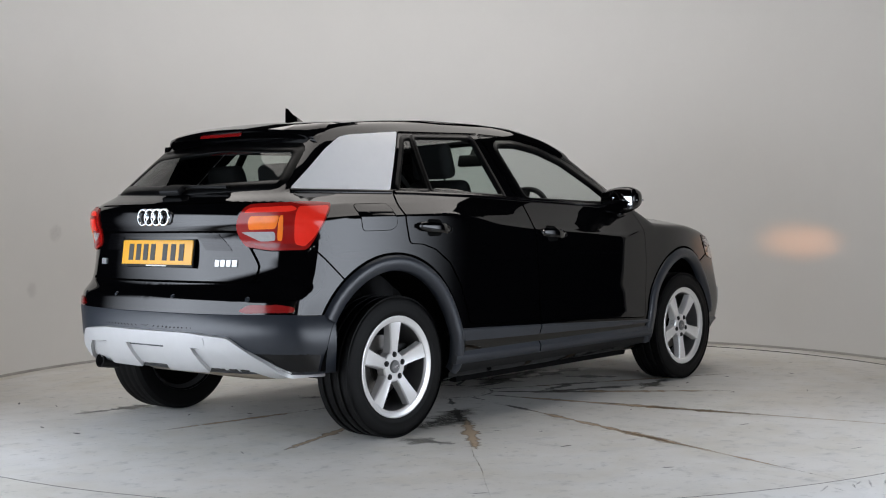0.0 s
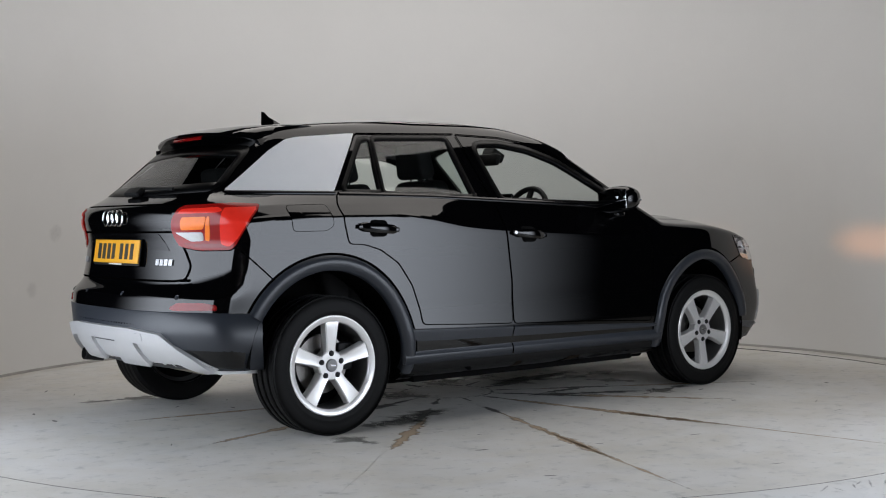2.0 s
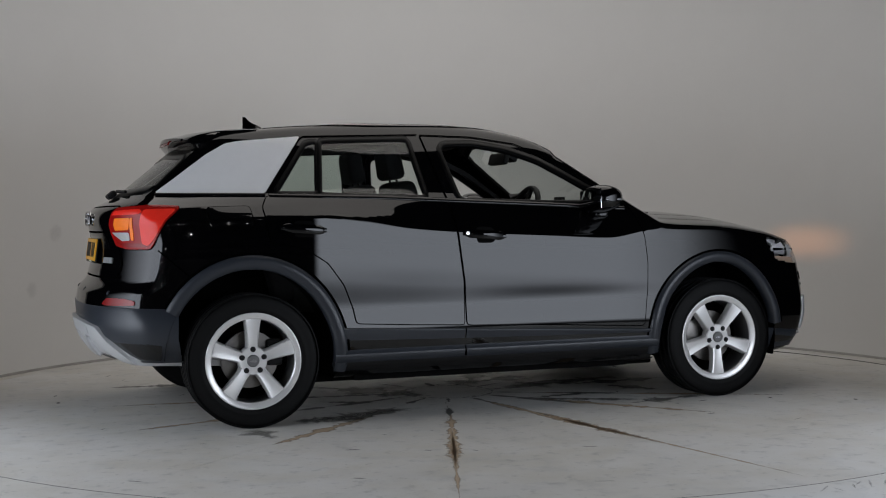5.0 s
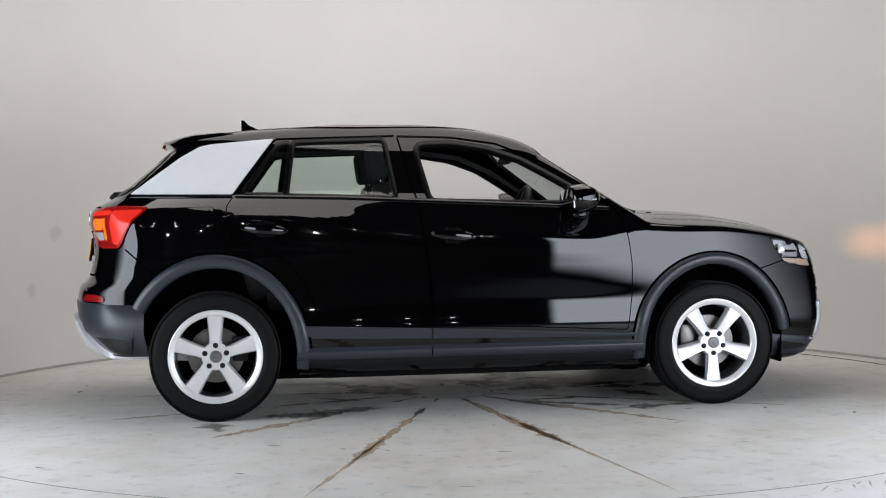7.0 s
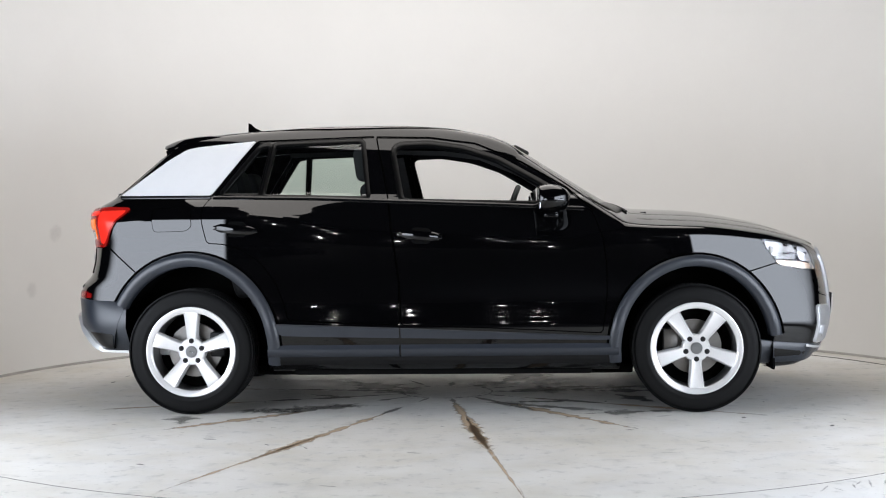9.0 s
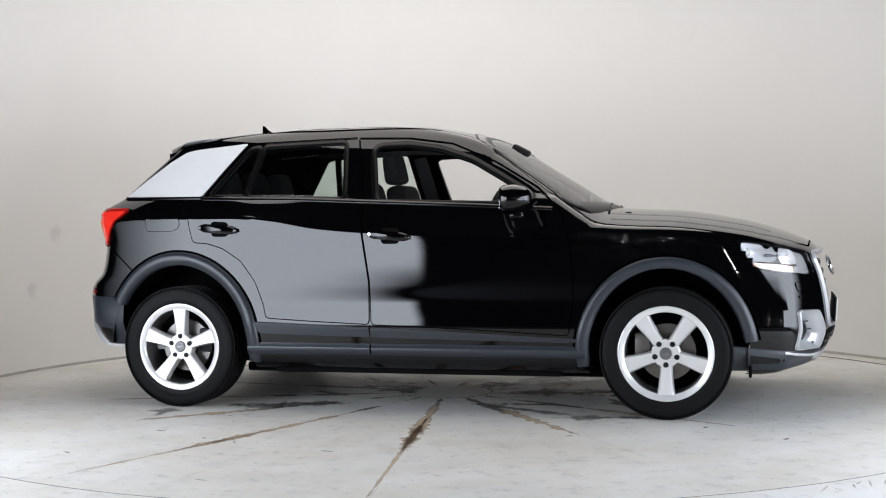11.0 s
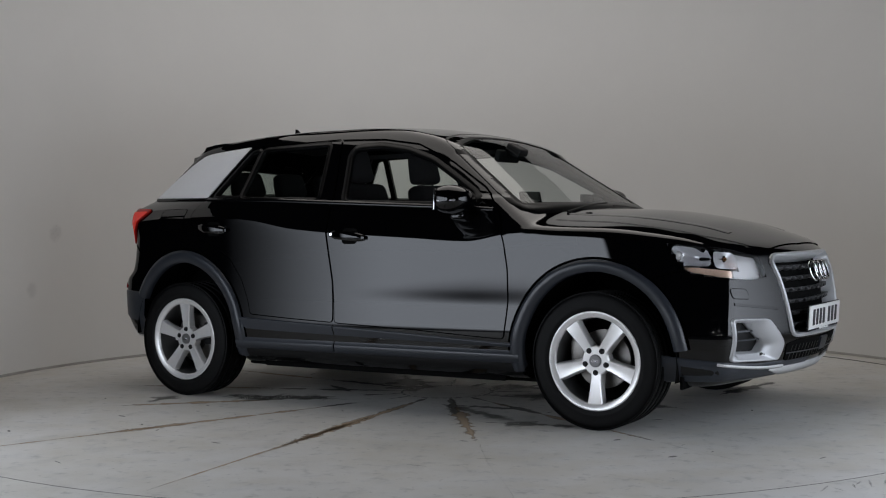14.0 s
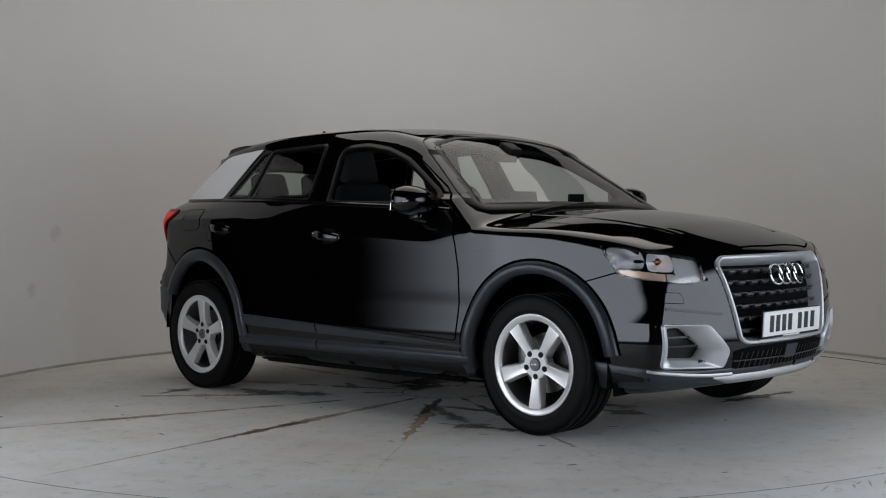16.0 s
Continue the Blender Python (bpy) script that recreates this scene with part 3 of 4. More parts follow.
def wheel(car, x, side, turn):
    """An alloy wheel with its tyre; the outer face towards side."""
    root = Matrix.Translation((x, side * .772, .325)) @ Matrix.Diagonal((1, -side, 1, 1))
    spin = root @ Matrix.Rotation(radians(turn), 4, "Y")
    w = .106
    bm = lathe([(.236, -.098), (.2345, -.1035), (.231, -.1055), (.226, -.1045), (.2085, -.099), (.204, -.096), (.202, -.085)], 72)
    bm.transform(root)
    rim = part("wheel", bm, ALLOY, car, "silver five-spoke alloy wheel with black tyre", sharp=50)
    bm = lathe([(.203, -.088), (.200, -.05), (.198, .06), (.226, .09), (.226, .10)], 72)
    bm.transform(root)
    part("barrel", bm, ALLOY_DARK, rim, "dull grey wheel barrel")
    tyre = [(.218, .085), (.228, .098), (.27, .107), (.305, .104), (.318, .092)]
    for k in range(4):
        y0 = .078 - .052 * k
        tyre += [(.3235, y0 + .010), (.325, y0 - .008), (.325, y0 - .022), (.317, y0 - .024), (.317, y0 - .030)]
    tyre += [(.3235, -.092), (.314, -.100), (.300, -.106), (.280, -.1085), (.262, -.108), (.258, -.1095), (.250, -.108), (.236, -.103), (.224, -.098), (.214, -.080)]
    bm = lathe(tyre, 80)
    bm.transform(root)
    part("tyre", bm, RUBBER, rim, "black rubber tyre", sharp=32)
    for k in range(5):
        m = spin @ Matrix.Rotation(2 * math.pi * k / 5, 4, "Y")
        bm = bmesh.new()
        rows = []
        #       r     left   right   face   back
        for r, a, b, yf, yb in ((.022, -.020, .020, -.082, -.040), (.055, -.027, .027, -.085, -.040), (.085, -.025, .025, -.088, -.045), (.13, -.029, .030, -.092, -.055), (.175, -.034, .036, -.095, -.060), (.198, -.037, .040, -.096, -.062), (.212, -.052, .044, -.096, -.065), (.220, -.060, .046, -.094, -.07)):
            mid = (a + b) / 2
            rows.append([bm.verts.new(p) for p in ((a - .006, yb, r), (a, yf + .006, r), (a + .005, yf, r), (mid, yf + .003, r), (b - .005, yf, r), (b, yf + .006, r), (b + .006, yb, r))])
        for p, q in zip(rows, rows[1:]):
            for i in range(6):
                bm.faces.new((p[i], p[i + 1], q[i + 1], q[i]))
            bm.faces.new((p[6], p[0], q[0], q[6]))
        bm.transform(m)
        part("spoke", bm, ALLOY, rim, sharp=25)
        bm = lathe([(0, -.0925), (.006, -.0925), (.0075, -.0905), (.0085, -.0895), (.0125, -.0895), (.0135, -.088), (.0135, -.06)], 18)
        bm.transform(m @ Matrix.Translation((0, 0, .056)))
        part("wheel_bolt", bm, DARK, rim, "dark recessed wheel bolt")
    bm = lathe([(.0, -.086), (.064, -.086), (.070, -.080), (.072, -.04)], 40)
    bm.transform(root)
    part("hub", bm, ALLOY, rim, sharp=40)
    bm = lathe([(0, -.0955), (.026, -.0945), (.030, -.091), (.031, -.082)], 32)
    bm.transform(root)
    cap = part("centre_cap", bm, ALLOY_DARK, rim, "grey round centre cap")
    for k in range(4):
        part("cap_mark", ring_bm(.0055, .0009, root @ Matrix.Translation((-.0105 + .007 * k, -.0958, 0)), 16, 6), CHROME, cap)
    bm = lathe([(.05, -.01), (.075, -.012), (.075, .0), (.14, .0), (.14, .02), (.05, .02)], 48)
    bm.transform(root)
    part("brake_disc", bm, STEEL, rim, "bare steel brake disc")
    bm = box((.08, .07, .13), root @ Matrix.Translation((.12 if x < 0 else -.12, .01, .03)), .015)
    part("brake_caliper", bm, DARK if x < 0 else STEEL, rim, "brake caliper")
    bm = lathe([(.0, .05), (.20, .05), (.20, .06), (.0, .06)], 40)
    bm.transform(root)
    part("back_plate", bm, LINER, rim)


def headlight(side, car):
    edge = rounded(HEAD_EDGE, 1.4)
    housing = patch("headlight", rounded(HEAD_EDGE, 1.4), "head", side, SATIN, car, -.15, 0, .012, 100, "clear headlight with chrome reflectors and amber indicator")
    c = patch("headlight_cover", edge, "head", side, COVER, housing, .002, 0, .02, 100, "clear polycarbonate lamp cover")
    c.visible_shadow = False
    l = resample(edge, 110)
    inner = l + (l.mean(0) - l) * .03
    strip("headlight_rim", [l, inner, inner], "head", side, [.003, -.004, -.045], GLOSS, housing, closed=True)
    # chrome bowls, a grey cover panel and the amber band
    for a, b, z0, z1, off, name, material in ((40.2, 56.5, .770, .868, -.05, "reflector", REFLECT), (28, 39.8, .757, .846, -.045, "reflector", REFLECT)):
        pts = rounded([(a, z0), (b, z0 + .004), (b - .5, z1), (a, z1 - .012)], 2.2)
        n = resample(pts, 48)
        mid = n.mean(0)
        r = housing
        if a > 30:
            r = strip(name, [mid + (n - mid) * k for k in (1.0, .8, .55, .3, .02)], "head", side, [off + .03, off + .006, off - .012, off - .022, off - .026], material, housing, "chrome reflector bowl", closed=True)
        q = project("head", side, [mid[0]], [mid[1]])[0]
        if a < 30:
            # the lit bulb sits deep in a tube that points forward
            at = q + np.array((-.008, 0, 0))
            turn = Matrix.Translation(at) @ Matrix.Rotation(-math.pi / 2, 4, "Z")
            bm = lathe([(0, -.120), (.022, -.119), (.022, -.008), (.024, -.007)], 24)
            bm.transform(turn @ Matrix.Diagonal((1.15, 1, .36, 1)))
            part("lamp_tube", bm, LINER, r, "black lamp barrel")
            # a bright collar opens from the tube's mouth to the lamp's rim
            rim = project("head", side, n[:, 0], n[:, 1])
            rim = rim - .014 * skin_normal(rim)
            d = rim - at
            d[:, 0] = 0
            d /= np.linalg.norm(d, axis=1)[:, None]
            mouth = at + np.array((-.011, 0, 0)) + d * (.0245, .0245, .0155)
            mesh_of("reflector", list(rim) + list(mouth), [(k, (k + 1) % 48, 48 + (k + 1) % 48, 48 + k) for k in range(48)], material, housing, "chrome reflector bowl")
            bm = lathe([(0, -.110), (.017, -.111)], 24)
            bm.transform(turn @ Matrix.Diagonal((1.15, 1, .34, 1)))
            part("bulb", bm, BULB, r, "glowing warm dipped beam bulb")
            continue
        lens = lathe([(0, .016), (.012, .013), (.021, .004), (.024, -.006)], 24)
        lens.transform(Matrix.Translation(q + np.array((-.05, 0, 0))) @ Matrix.Rotation(-math.pi / 2, 4, "Z"))
        part("lamp_lens", lens, LENS_WHITE, r, "clear projector lens")
    patch("lamp_panel", rounded([(15.3, .732), (27.7, .735), (27.7, .838), (15.5, .803)], 1.0), "head", side, LENS_WHITE, housing, -.022, .01, .02, 100, "pale grey lamp panel")
    patch("lower_band", rounded([(16.5, .712), (24.5, .708), (31.5, .715), (31.5, .752), (17, .728)], .6), "head", side, LENS_WHITE, housing, -.018, .01, .02, 100, "pale lower lamp band")
    patch("indicator", rounded([(32, .716), (38, .722), (48.8, .745), (51, .766), (44, .762), (32, .750)], .6), "head", side, AMBER_SOFT, housing, -.018, .01, .02, 100, "amber indicator reflector band")


def tail_light(side, car):
    e = rounded(TAIL_EDGE, 2)
    lens = patch("tail_light", e, "rear", side, RED, car, .010, .02, .012, 100, "lit red tail light with amber and clear sections")
    seam("lamp_gap", e, "rear", side, lens, .008, 120, .003, closed=True)
    patch("light_bar", rounded([(13.5, 1.035), (16, 1.052), (34, 1.058), (36, 1.045), (33, 1.038)], 1), "rear", side, RED_LIT, lens, .0125, .004, .01, 100, "bright red light bar")
    patch("lit_panel", rounded([(35.5, 1.055), (49, 1.058), (42.5, .93), (38.5, .885), (34, .90)], 1.2), "rear", side, RED_LIT, lens, .0125, .004, .012, 100, "glowing red outer panel")
    patch("brake_lamp", rounded([(15, .965), (16, 1.020), (29, 1.022), (27, .968)], 1), "rear", side, AMBER if side < 0 else RED_LIT, lens, .0125, .004, .012, 100, "glowing orange inner lamp")
    patch("indicator_lamp", rounded([(27, .918), (28.8, 1.022), (30.6, 1.024), (29.4, .912)], .6), "rear", side, AMBER, lens, .0128, .004, .012, 100, "glowing amber indicator")
    patch("reversing_lamp", rounded([(11.5, .955), (26.5, .955), (26.5, .915), (20, .912)], 1), "rear", side, LENS_WHITE, lens, .0125, .004, .012, 100, "clear reversing lamp")
    patch("dark_band", rounded([(14, .905), (24, .880), (38, .882), (36, .90), (20, .902)], 1), "rear", side, RED_DULL, lens, .0122, .004, .012, 100, "dark red lower lens")


def four_rings(name, mode, z, r, gap, car):
    q = [project(mode, 1, [gap * (k - 1.5)], [z])[0] for k in range(4)]
    n = skin_normal(np.array(q))
    b = None
    for p, d in zip(q, n):
        m = Matrix.Translation(p + d * .014) @ Vector(d).to_track_quat("Y", "Z").to_matrix().to_4x4()
        ob = part(name if b is None else "ring", ring_bm(r, .0052, m), CHROME, b or car, "row of four chrome rings" if b is None else "")
        b = b or ob


def plate(name, x, z, tilt, material, side, car, label):
    m = Matrix.Translation((x, 0, z)) @ pose(0, 0, 0, 0, 0, 90 if side > 0 else -90) @ pose(0, 0, 0, 90 - tilt)
    ob = part(name, box((.52, .112, .008), m, .003, 2), material, car, label)
    holder = part("plate_holder", box((.528, .126, .008), m @ Matrix.Translation((0, -.004, -.006)), .003), DARK, ob)
    for k, cx in enumerate((-.190, -.135, -.080, -.025, .065, .125, .185)):
        part("bar", box((.034, .076, .002), m @ Matrix.Translation((cx, 0, .0048)), 0), INK, ob, smooth=False)
    part("maker_bar", box((.15, .006, .002), m @ Matrix.Translation((0, -.061, .0)), 0), PLATE_W, ob, smooth=False)


def front_end(car):
    g = rounded(GRILLE_EDGE, .02)
    back = patch("grille", g, "nose", 1, LINER, car, -.06, 0, .03, label="black slatted radiator grille with silver frame")
    p = resample(g, 160)
    strip("grille_frame", [grown(p, .006), grown(p, .002), grown(p, -.008), grown(p, -.013), grown(p, -.015)], "nose", 1, [-.004, .012, .014, .004, -.06], SATIN, back, "satin silver grille surround", closed=True)
    for k in range(6):
        z = .768 - .056 * k
        w = .425 - (.77 - z) * .24
        y = np.linspace(-w, w, 260)
        wave = .013 * np.clip(np.abs(((y / .085 + 40 + .5 * (k % 2)) % 1) - .5) * 8 - 1.3, 0, 1)
        top, bot = np.stack([y, z + 0 * y], 1), np.stack([y, z - .006 - wave], 1)
        strip("slat", [top, top, bot, bot - (0, .001)], "nose", 1, [-.055, -.026, -.030, -.055], SLAT, back)
    four_rings("front_badge", "nose", .722, .047, .066, car)
    plate("front_number_plate", 2.128, .506, -4, PLATE_W, 1, car, "white number plate with dark bars")
    # lower intake, splitter and silver skid lip
    low = patch("lower_intake", rounded([(-.40, .395), (-.38, .315), (.38, .315), (.40, .395), (.30, .41), (-.30, .41)], .015), "nose", 1, LINER, car, .004, .006, .03, label="black mesh lower air intake")
    for k in range(22):
        y = -.357 + .034 * k
        strip("intake_rib", [[(y, .318), (y, .39)], [(y + .006, .318), (y + .006, .39)]], "nose", 1, [.009, .009], GLOSS, low)
    seam("intake_line", [(-.40, .355), (0, .352), (.40, .355)], "nose", 1, low, .006, 40, .012, PLASTIC)
    patch("radar_cover", rounded([(-.052, .405), (-.048, .345), (.048, .345), (.052, .405)], .008), "nose", 1, PLASTIC, low, .014, .01, .03, label="square grey sensor cover")
    l = np.linspace(-.47, .47, 60)
    dz = .030 * np.clip((np.abs(l) - .36) / .11, 0, 1)
    strip("front_skid", [np.stack([l, .288 - dz * 0], 1), np.stack([l, .284 + 0 * l], 1), np.stack([l, .254 + dz * .9], 1), np.stack([l, .248 + dz * .9], 1)], "nose", 1, [-.004, .012, .014, -.02], SKID, car, "silver front skid lip")
    for s in (-1, 1):
        a, b = resample(rounded(np.array(FOG_OUT) * (s, 1), .02), 100), resample(rounded(np.array(FOG_IN) * (s, 1), .012), 100)
        mid = a + (b - a) * .25
        f = strip("fog_surround", [a, grown(a, -.003), grown(a, -.010), mid, b, b], "nose", 1, [-.003, .012, .014, .003, .0, -.05], SATIN, car, "satin silver fog lamp surround", closed=True)
        patch("fog_recess", grown(b, .004), "nose", 1, DARK, f, -.045, 0, .03, label="dark plastic insert")
        for z in (.472, .428):
            x0, x1 = .745, .70 - (.52 - z) * .9 + .055
            seam("fog_slat", [(s * x0, z), (s * (x1 - .10), z)], "nose", 1, f, .008, 12, -.02, PLASTIC)
        patch("washer_cap", rounded([(s * .745, .668), (s * .668, .662), (s * .655, .618), (s * .742, .624)], .012), "nose", 1, PAINT, car, .003, .006, .03, label="headlamp washer cap")
        seam("washer_gap", rounded([(s * .745, .668), (s * .668, .662), (s * .655, .618), (s * .742, .624)], .012), "nose", 1, car, .005, 60, .0015, closed=True)
        seam("bumper_crease", [(s * .74, .598), (s * .60, .580), (s * .47, .565)], "nose", 1, car, .012, 20, .004, GLOSS)
        seam("bumper_gap", [(1.715, .752), (1.575, .712)], "y", s, car, .006, 20, .002)
        ph = np.linspace(2, 40, 40)
        lz = .292 + .035 * np.clip((ph - 8) / 32, 0, 1) ** 1.5
        strip("front_lip", [np.stack([ph, lz + .010], 1), np.stack([ph, lz + .006], 1), np.stack([ph, lz - .003], 1), np.stack([ph, lz - .006], 1)], "head", s, [-.002, .013, .013, -.002], SKID, car, "thin silver bumper lip")
        # lower bumper cladding round the corner
        ph = np.linspace(-18, 68, 50)
        strip("front_cladding", [np.stack([ph, .318 + .05 * np.clip((ph - 20) / 45, 0, 1)], 1), np.stack([ph, .312 + .05 * np.clip((ph - 20) / 45, 0, 1)], 1), np.stack([ph, .25 + 0 * ph], 1), np.stack([ph, .225 + 0 * ph], 1)], "head", s, [-.002, .007, .007, -.01], PLASTIC, car, "satin grey lower bumper cladding")
    seam("bonnet_gap", [(1.02, -.70), (1.45, -.69), (1.75, -.635), (1.93, -.52), (1.985, -.40), (2.005, 0), (1.985, .40), (1.93, .52), (1.75, .635), (1.45, .69), (1.02, .70)], "top", 1, car, .007, 120, .002)
    for s in (-1, 1):
        l = resample([(1.00, s * .50), (1.40, s * .49), (1.80, s * .42)], 40, False)
        strip("bonnet_crease", [l - (0, .03), l, l + (0, .03)], "top", 1, [.0005, .003, .0005], PAINT, car)


def rear_end(car):
    tg = rounded([(-.585, .742), (-.60, .80), (-.56, .868), (-.50, .95), (-.555, 1.075), (.555, 1.075), (.50, .95), (.56, .868), (.60, .80), (.585, .742), (.52, .735), (-.52, .735)], .015, 3)
    gate = patch("tailgate", tg, "tail", 1, PAINT, car, .004, .02, .035, label="gloss black tailgate with plate recess")
    seam("tailgate_gap", grown(tg, .004), "tail", 1, gate, .010, 160, .002, closed=True)
    patch("plate_recess", rounded([(-.47, .868), (-.40, .948), (.40, .948), (.47, .868), (.32, .872), (.27, .935), (-.27, .935), (-.32, .872)], .008), "tail", 1, GLOSS, gate, .006, .004, .03, label="dark recess over the number plate")
    seam("tailgate_ridge", [(-.50, .955), (0, .955), (.50, .955)], "tail", 1, gate, .009, 60, .006)
    four_rings("rear_badge", "tail", 1.022, .036, .052, car)
    plate("rear_number_plate", -1.972, .862, 8, PLATE_Y, -1, car, "yellow number plate with dark bars")
    for y, w in ((.48, .085), (-.44, .125)):
        for k in range(2 if w < .1 else 4):
            c = y + (k - (.5 if w < .1 else 1.5)) * .031
            patch("model_mark", [(c - .012, .800), (c - .012, .828), (c + .012, .828), (c + .012, .800)], "tail", 1, SATIN, gate, .010, .006, .02, label="small silver bar on the tailgate")
    # bumper: cladding band, silver skid plate, reflectors, sensors
    for s in (-1, 1):
        ph = np.linspace(-31.5, 51, 60)
        top = .592 - .010 * np.clip((ph - 30) / 20, 0, 1)
        strip("rear_cladding", [np.stack([ph, top + .006], 1), np.stack([ph, top], 1), np.stack([ph, .45 + 0 * ph], 1), np.stack([ph, .335 + 0 * ph], 1), np.stack([ph, .325 + 0 * ph], 1)], "rear", s, [-.003, .006, .008, .006, -.01], PLASTIC, car, "satin grey lower bumper cladding")
        patch("reflector", rounded([(14, .612), (18, .638), (30, .638), (35, .628), (35, .605), (16, .602)], 1), "rear", s, RED_DULL, car, .006, .008, .02, 100, "red rear bumper reflector")
        seam("bumper_gap", [(-1.735, .866), (-1.585, .730)], "y", s, car, .006, 30, .002)
        seam("bumper_line", [(20, .735), (-31, .735)], "rear", s, car, .012, 40, .002)
    sk = [(-.755, .315), (-.66, .395), (-.52, .494), (-.30, .512), (.30, .512), (.52, .494), (.66, .395), (.755, .315), (.62, .300), (.50, .325), (-.50, .325), (-.62, .300)]
    skid = patch("rear_skid", rounded(sk, .02), "tail", 1, SKID, car, .004, .03, .03, label="silver painted rear skid plate")
    band = [(-.755, .312), (-.70, .345), (-.66, .395), (-.52, .496), (-.30, .514), (.30, .514), (.52, .496), (.66, .395), (.70, .345), (.755, .312), (.72, .308), (.60, .355), (.47, .440), (.28, .452), (-.28, .452), (-.47, .440), (-.60, .355), (-.72, .308)]
    patch("skid_band", rounded(band, .012, 3), "tail", 1, SKID, skid, .022, .03, .03, label="raised silver band")
    for s in (-1, 1):
        patch("skid_fin", rounded([(s * .10, .345), (s * .14, .455), (s * .31, .455), (s * .36, .345)], .01), "tail", 1, SKID, skid, .020, .03, .03)
    patch("tow_cover", rounded([(-.40, .46), (-.40, .495), (-.34, .495), (-.34, .46)], .006), "tail", 1, SKID, skid, .0245, .003, .02)
    for y, z in ((.25, .668), (-.18, .668), (-.60, .662), (.60, .662)):
        q = project("tail", 1, [y], [z])
        bm = lathe([(0, .003), (.008, .003), (.010, 0), (.012, .001), (.012, -.004)], 20)
        bm.transform(Matrix.Translation(q[0]) @ Vector(skin_normal(q)[0]).to_track_quat("Y", "Z").to_matrix().to_4x4())
        part("parking_sensor", bm, PLASTIC, car, "round parking sensor")
    bm = lathe([(.034, -.10), (.034, .0), (.030, .004), (.028, 0), (.027, -.10)], 28)
    bm.transform(Matrix.Translation((-1.93, .53, .325)) @ Matrix.Rotation(math.pi / 2, 4, "Z") @ pose(0, 0, 0, 8))
    part("exhaust_pipe", bm, DARK, car, "dark steel exhaust tailpipe")
    bm = tube([(-1.66, -.60, .33), (-1.72, -.4, .315), (-1.72, .35, .315), (-1.66, .6, .33)], .038, 14)
    part("silencer", bm, RUSTY, car, "tarnished metal rear silencer")
    # roof spoiler with its high brake light
    bm = bmesh.new()
    rows = []
    for y in np.linspace(-.55, .55, 41):
        e = max(0, abs(y) - .46) / .09
        xs = (-1.20, -1.26, -1.33, -1.40)
        zs = [project("top", 1, [x], [y * .96])[0][2] + d for x, d in zip(xs, (-.006, .003, .006, .010))]
        zt = 1.440 - .11 * y * y - .02 * e
        tip = -1.59 + .30 * y * y + .06 * e * e
        zl = 1.372 - .10 * y * y - .03 * e
        rows.append([bm.verts.new(p) for p in (*((x, y, z) for x, z in zip(xs, zs)), ((tip - 1.40) / 2, y, (zs[-1] + zt) / 2 + .006), (tip, y, zt), (tip - .004, y, zt - .012), (tip + .02, y, zt - .035), (tip + .12, y, zl), (-1.36, y, zl - .02))])
    for p, q in zip(rows, rows[1:]):
        for k in range(9):
            bm.faces.new((p[k], p[k + 1], q[k + 1], q[k]))
    bm.faces.new(rows[0])
    bm.faces.new(rows[-1])
    sp = part("roof_spoiler", bm, PAINT, car, "gloss black roof spoiler", sharp=50)
    bm = box((.008, .30, .016), Matrix.Translation((-1.585, 0, 1.412)) @ pose(0, 0, 0, 0, 25), .003)
    part("high_brake_light", bm, RED_DULL, sp, "red high-level brake light")
    for s in (-1, 1):
        q = project("y", s, [-1.35, -1.44, -1.50], [1.41, 1.36, 1.325])
        bm = bmesh.new()
        w = [bm.verts.new(p) for p in ((-1.32, s * .565, 1.420), (-1.50, s * .550, 1.385), (-1.475, s * .592, 1.322), (-1.37, s * .592, 1.385))]
        v = [bm.verts.new((p.co.x, p.co.y - s * .03, p.co.z)) for p in w]
        bm.faces.new(w)
        bm.faces.new(v)
        for k in range(4):
            bm.faces.new((w[k], w[(k + 1) % 4], v[(k + 1) % 4], v[k]))
        part("spoiler_fin", bm, GLOSS, sp, "black side fin")
    # wiper
    q = project("tail", 1, [.0], [1.135])[0]
    bm = box((.05, .15, .03), Matrix.Translation(q + np.array((-.02, .02, .012))) @ pose(0, 0, 0, 0, -40), .012, 3)
    wp = part("rear_wiper", bm, DARK, car, "black rear wiper")
    p = project("tail", 1, np.linspace(.08, -.33, 10), np.linspace(1.16, 1.148, 10))
    part("wiper_blade", tube(p + np.array((-.018, 0, .008)), .008, 8), DARK, wp)


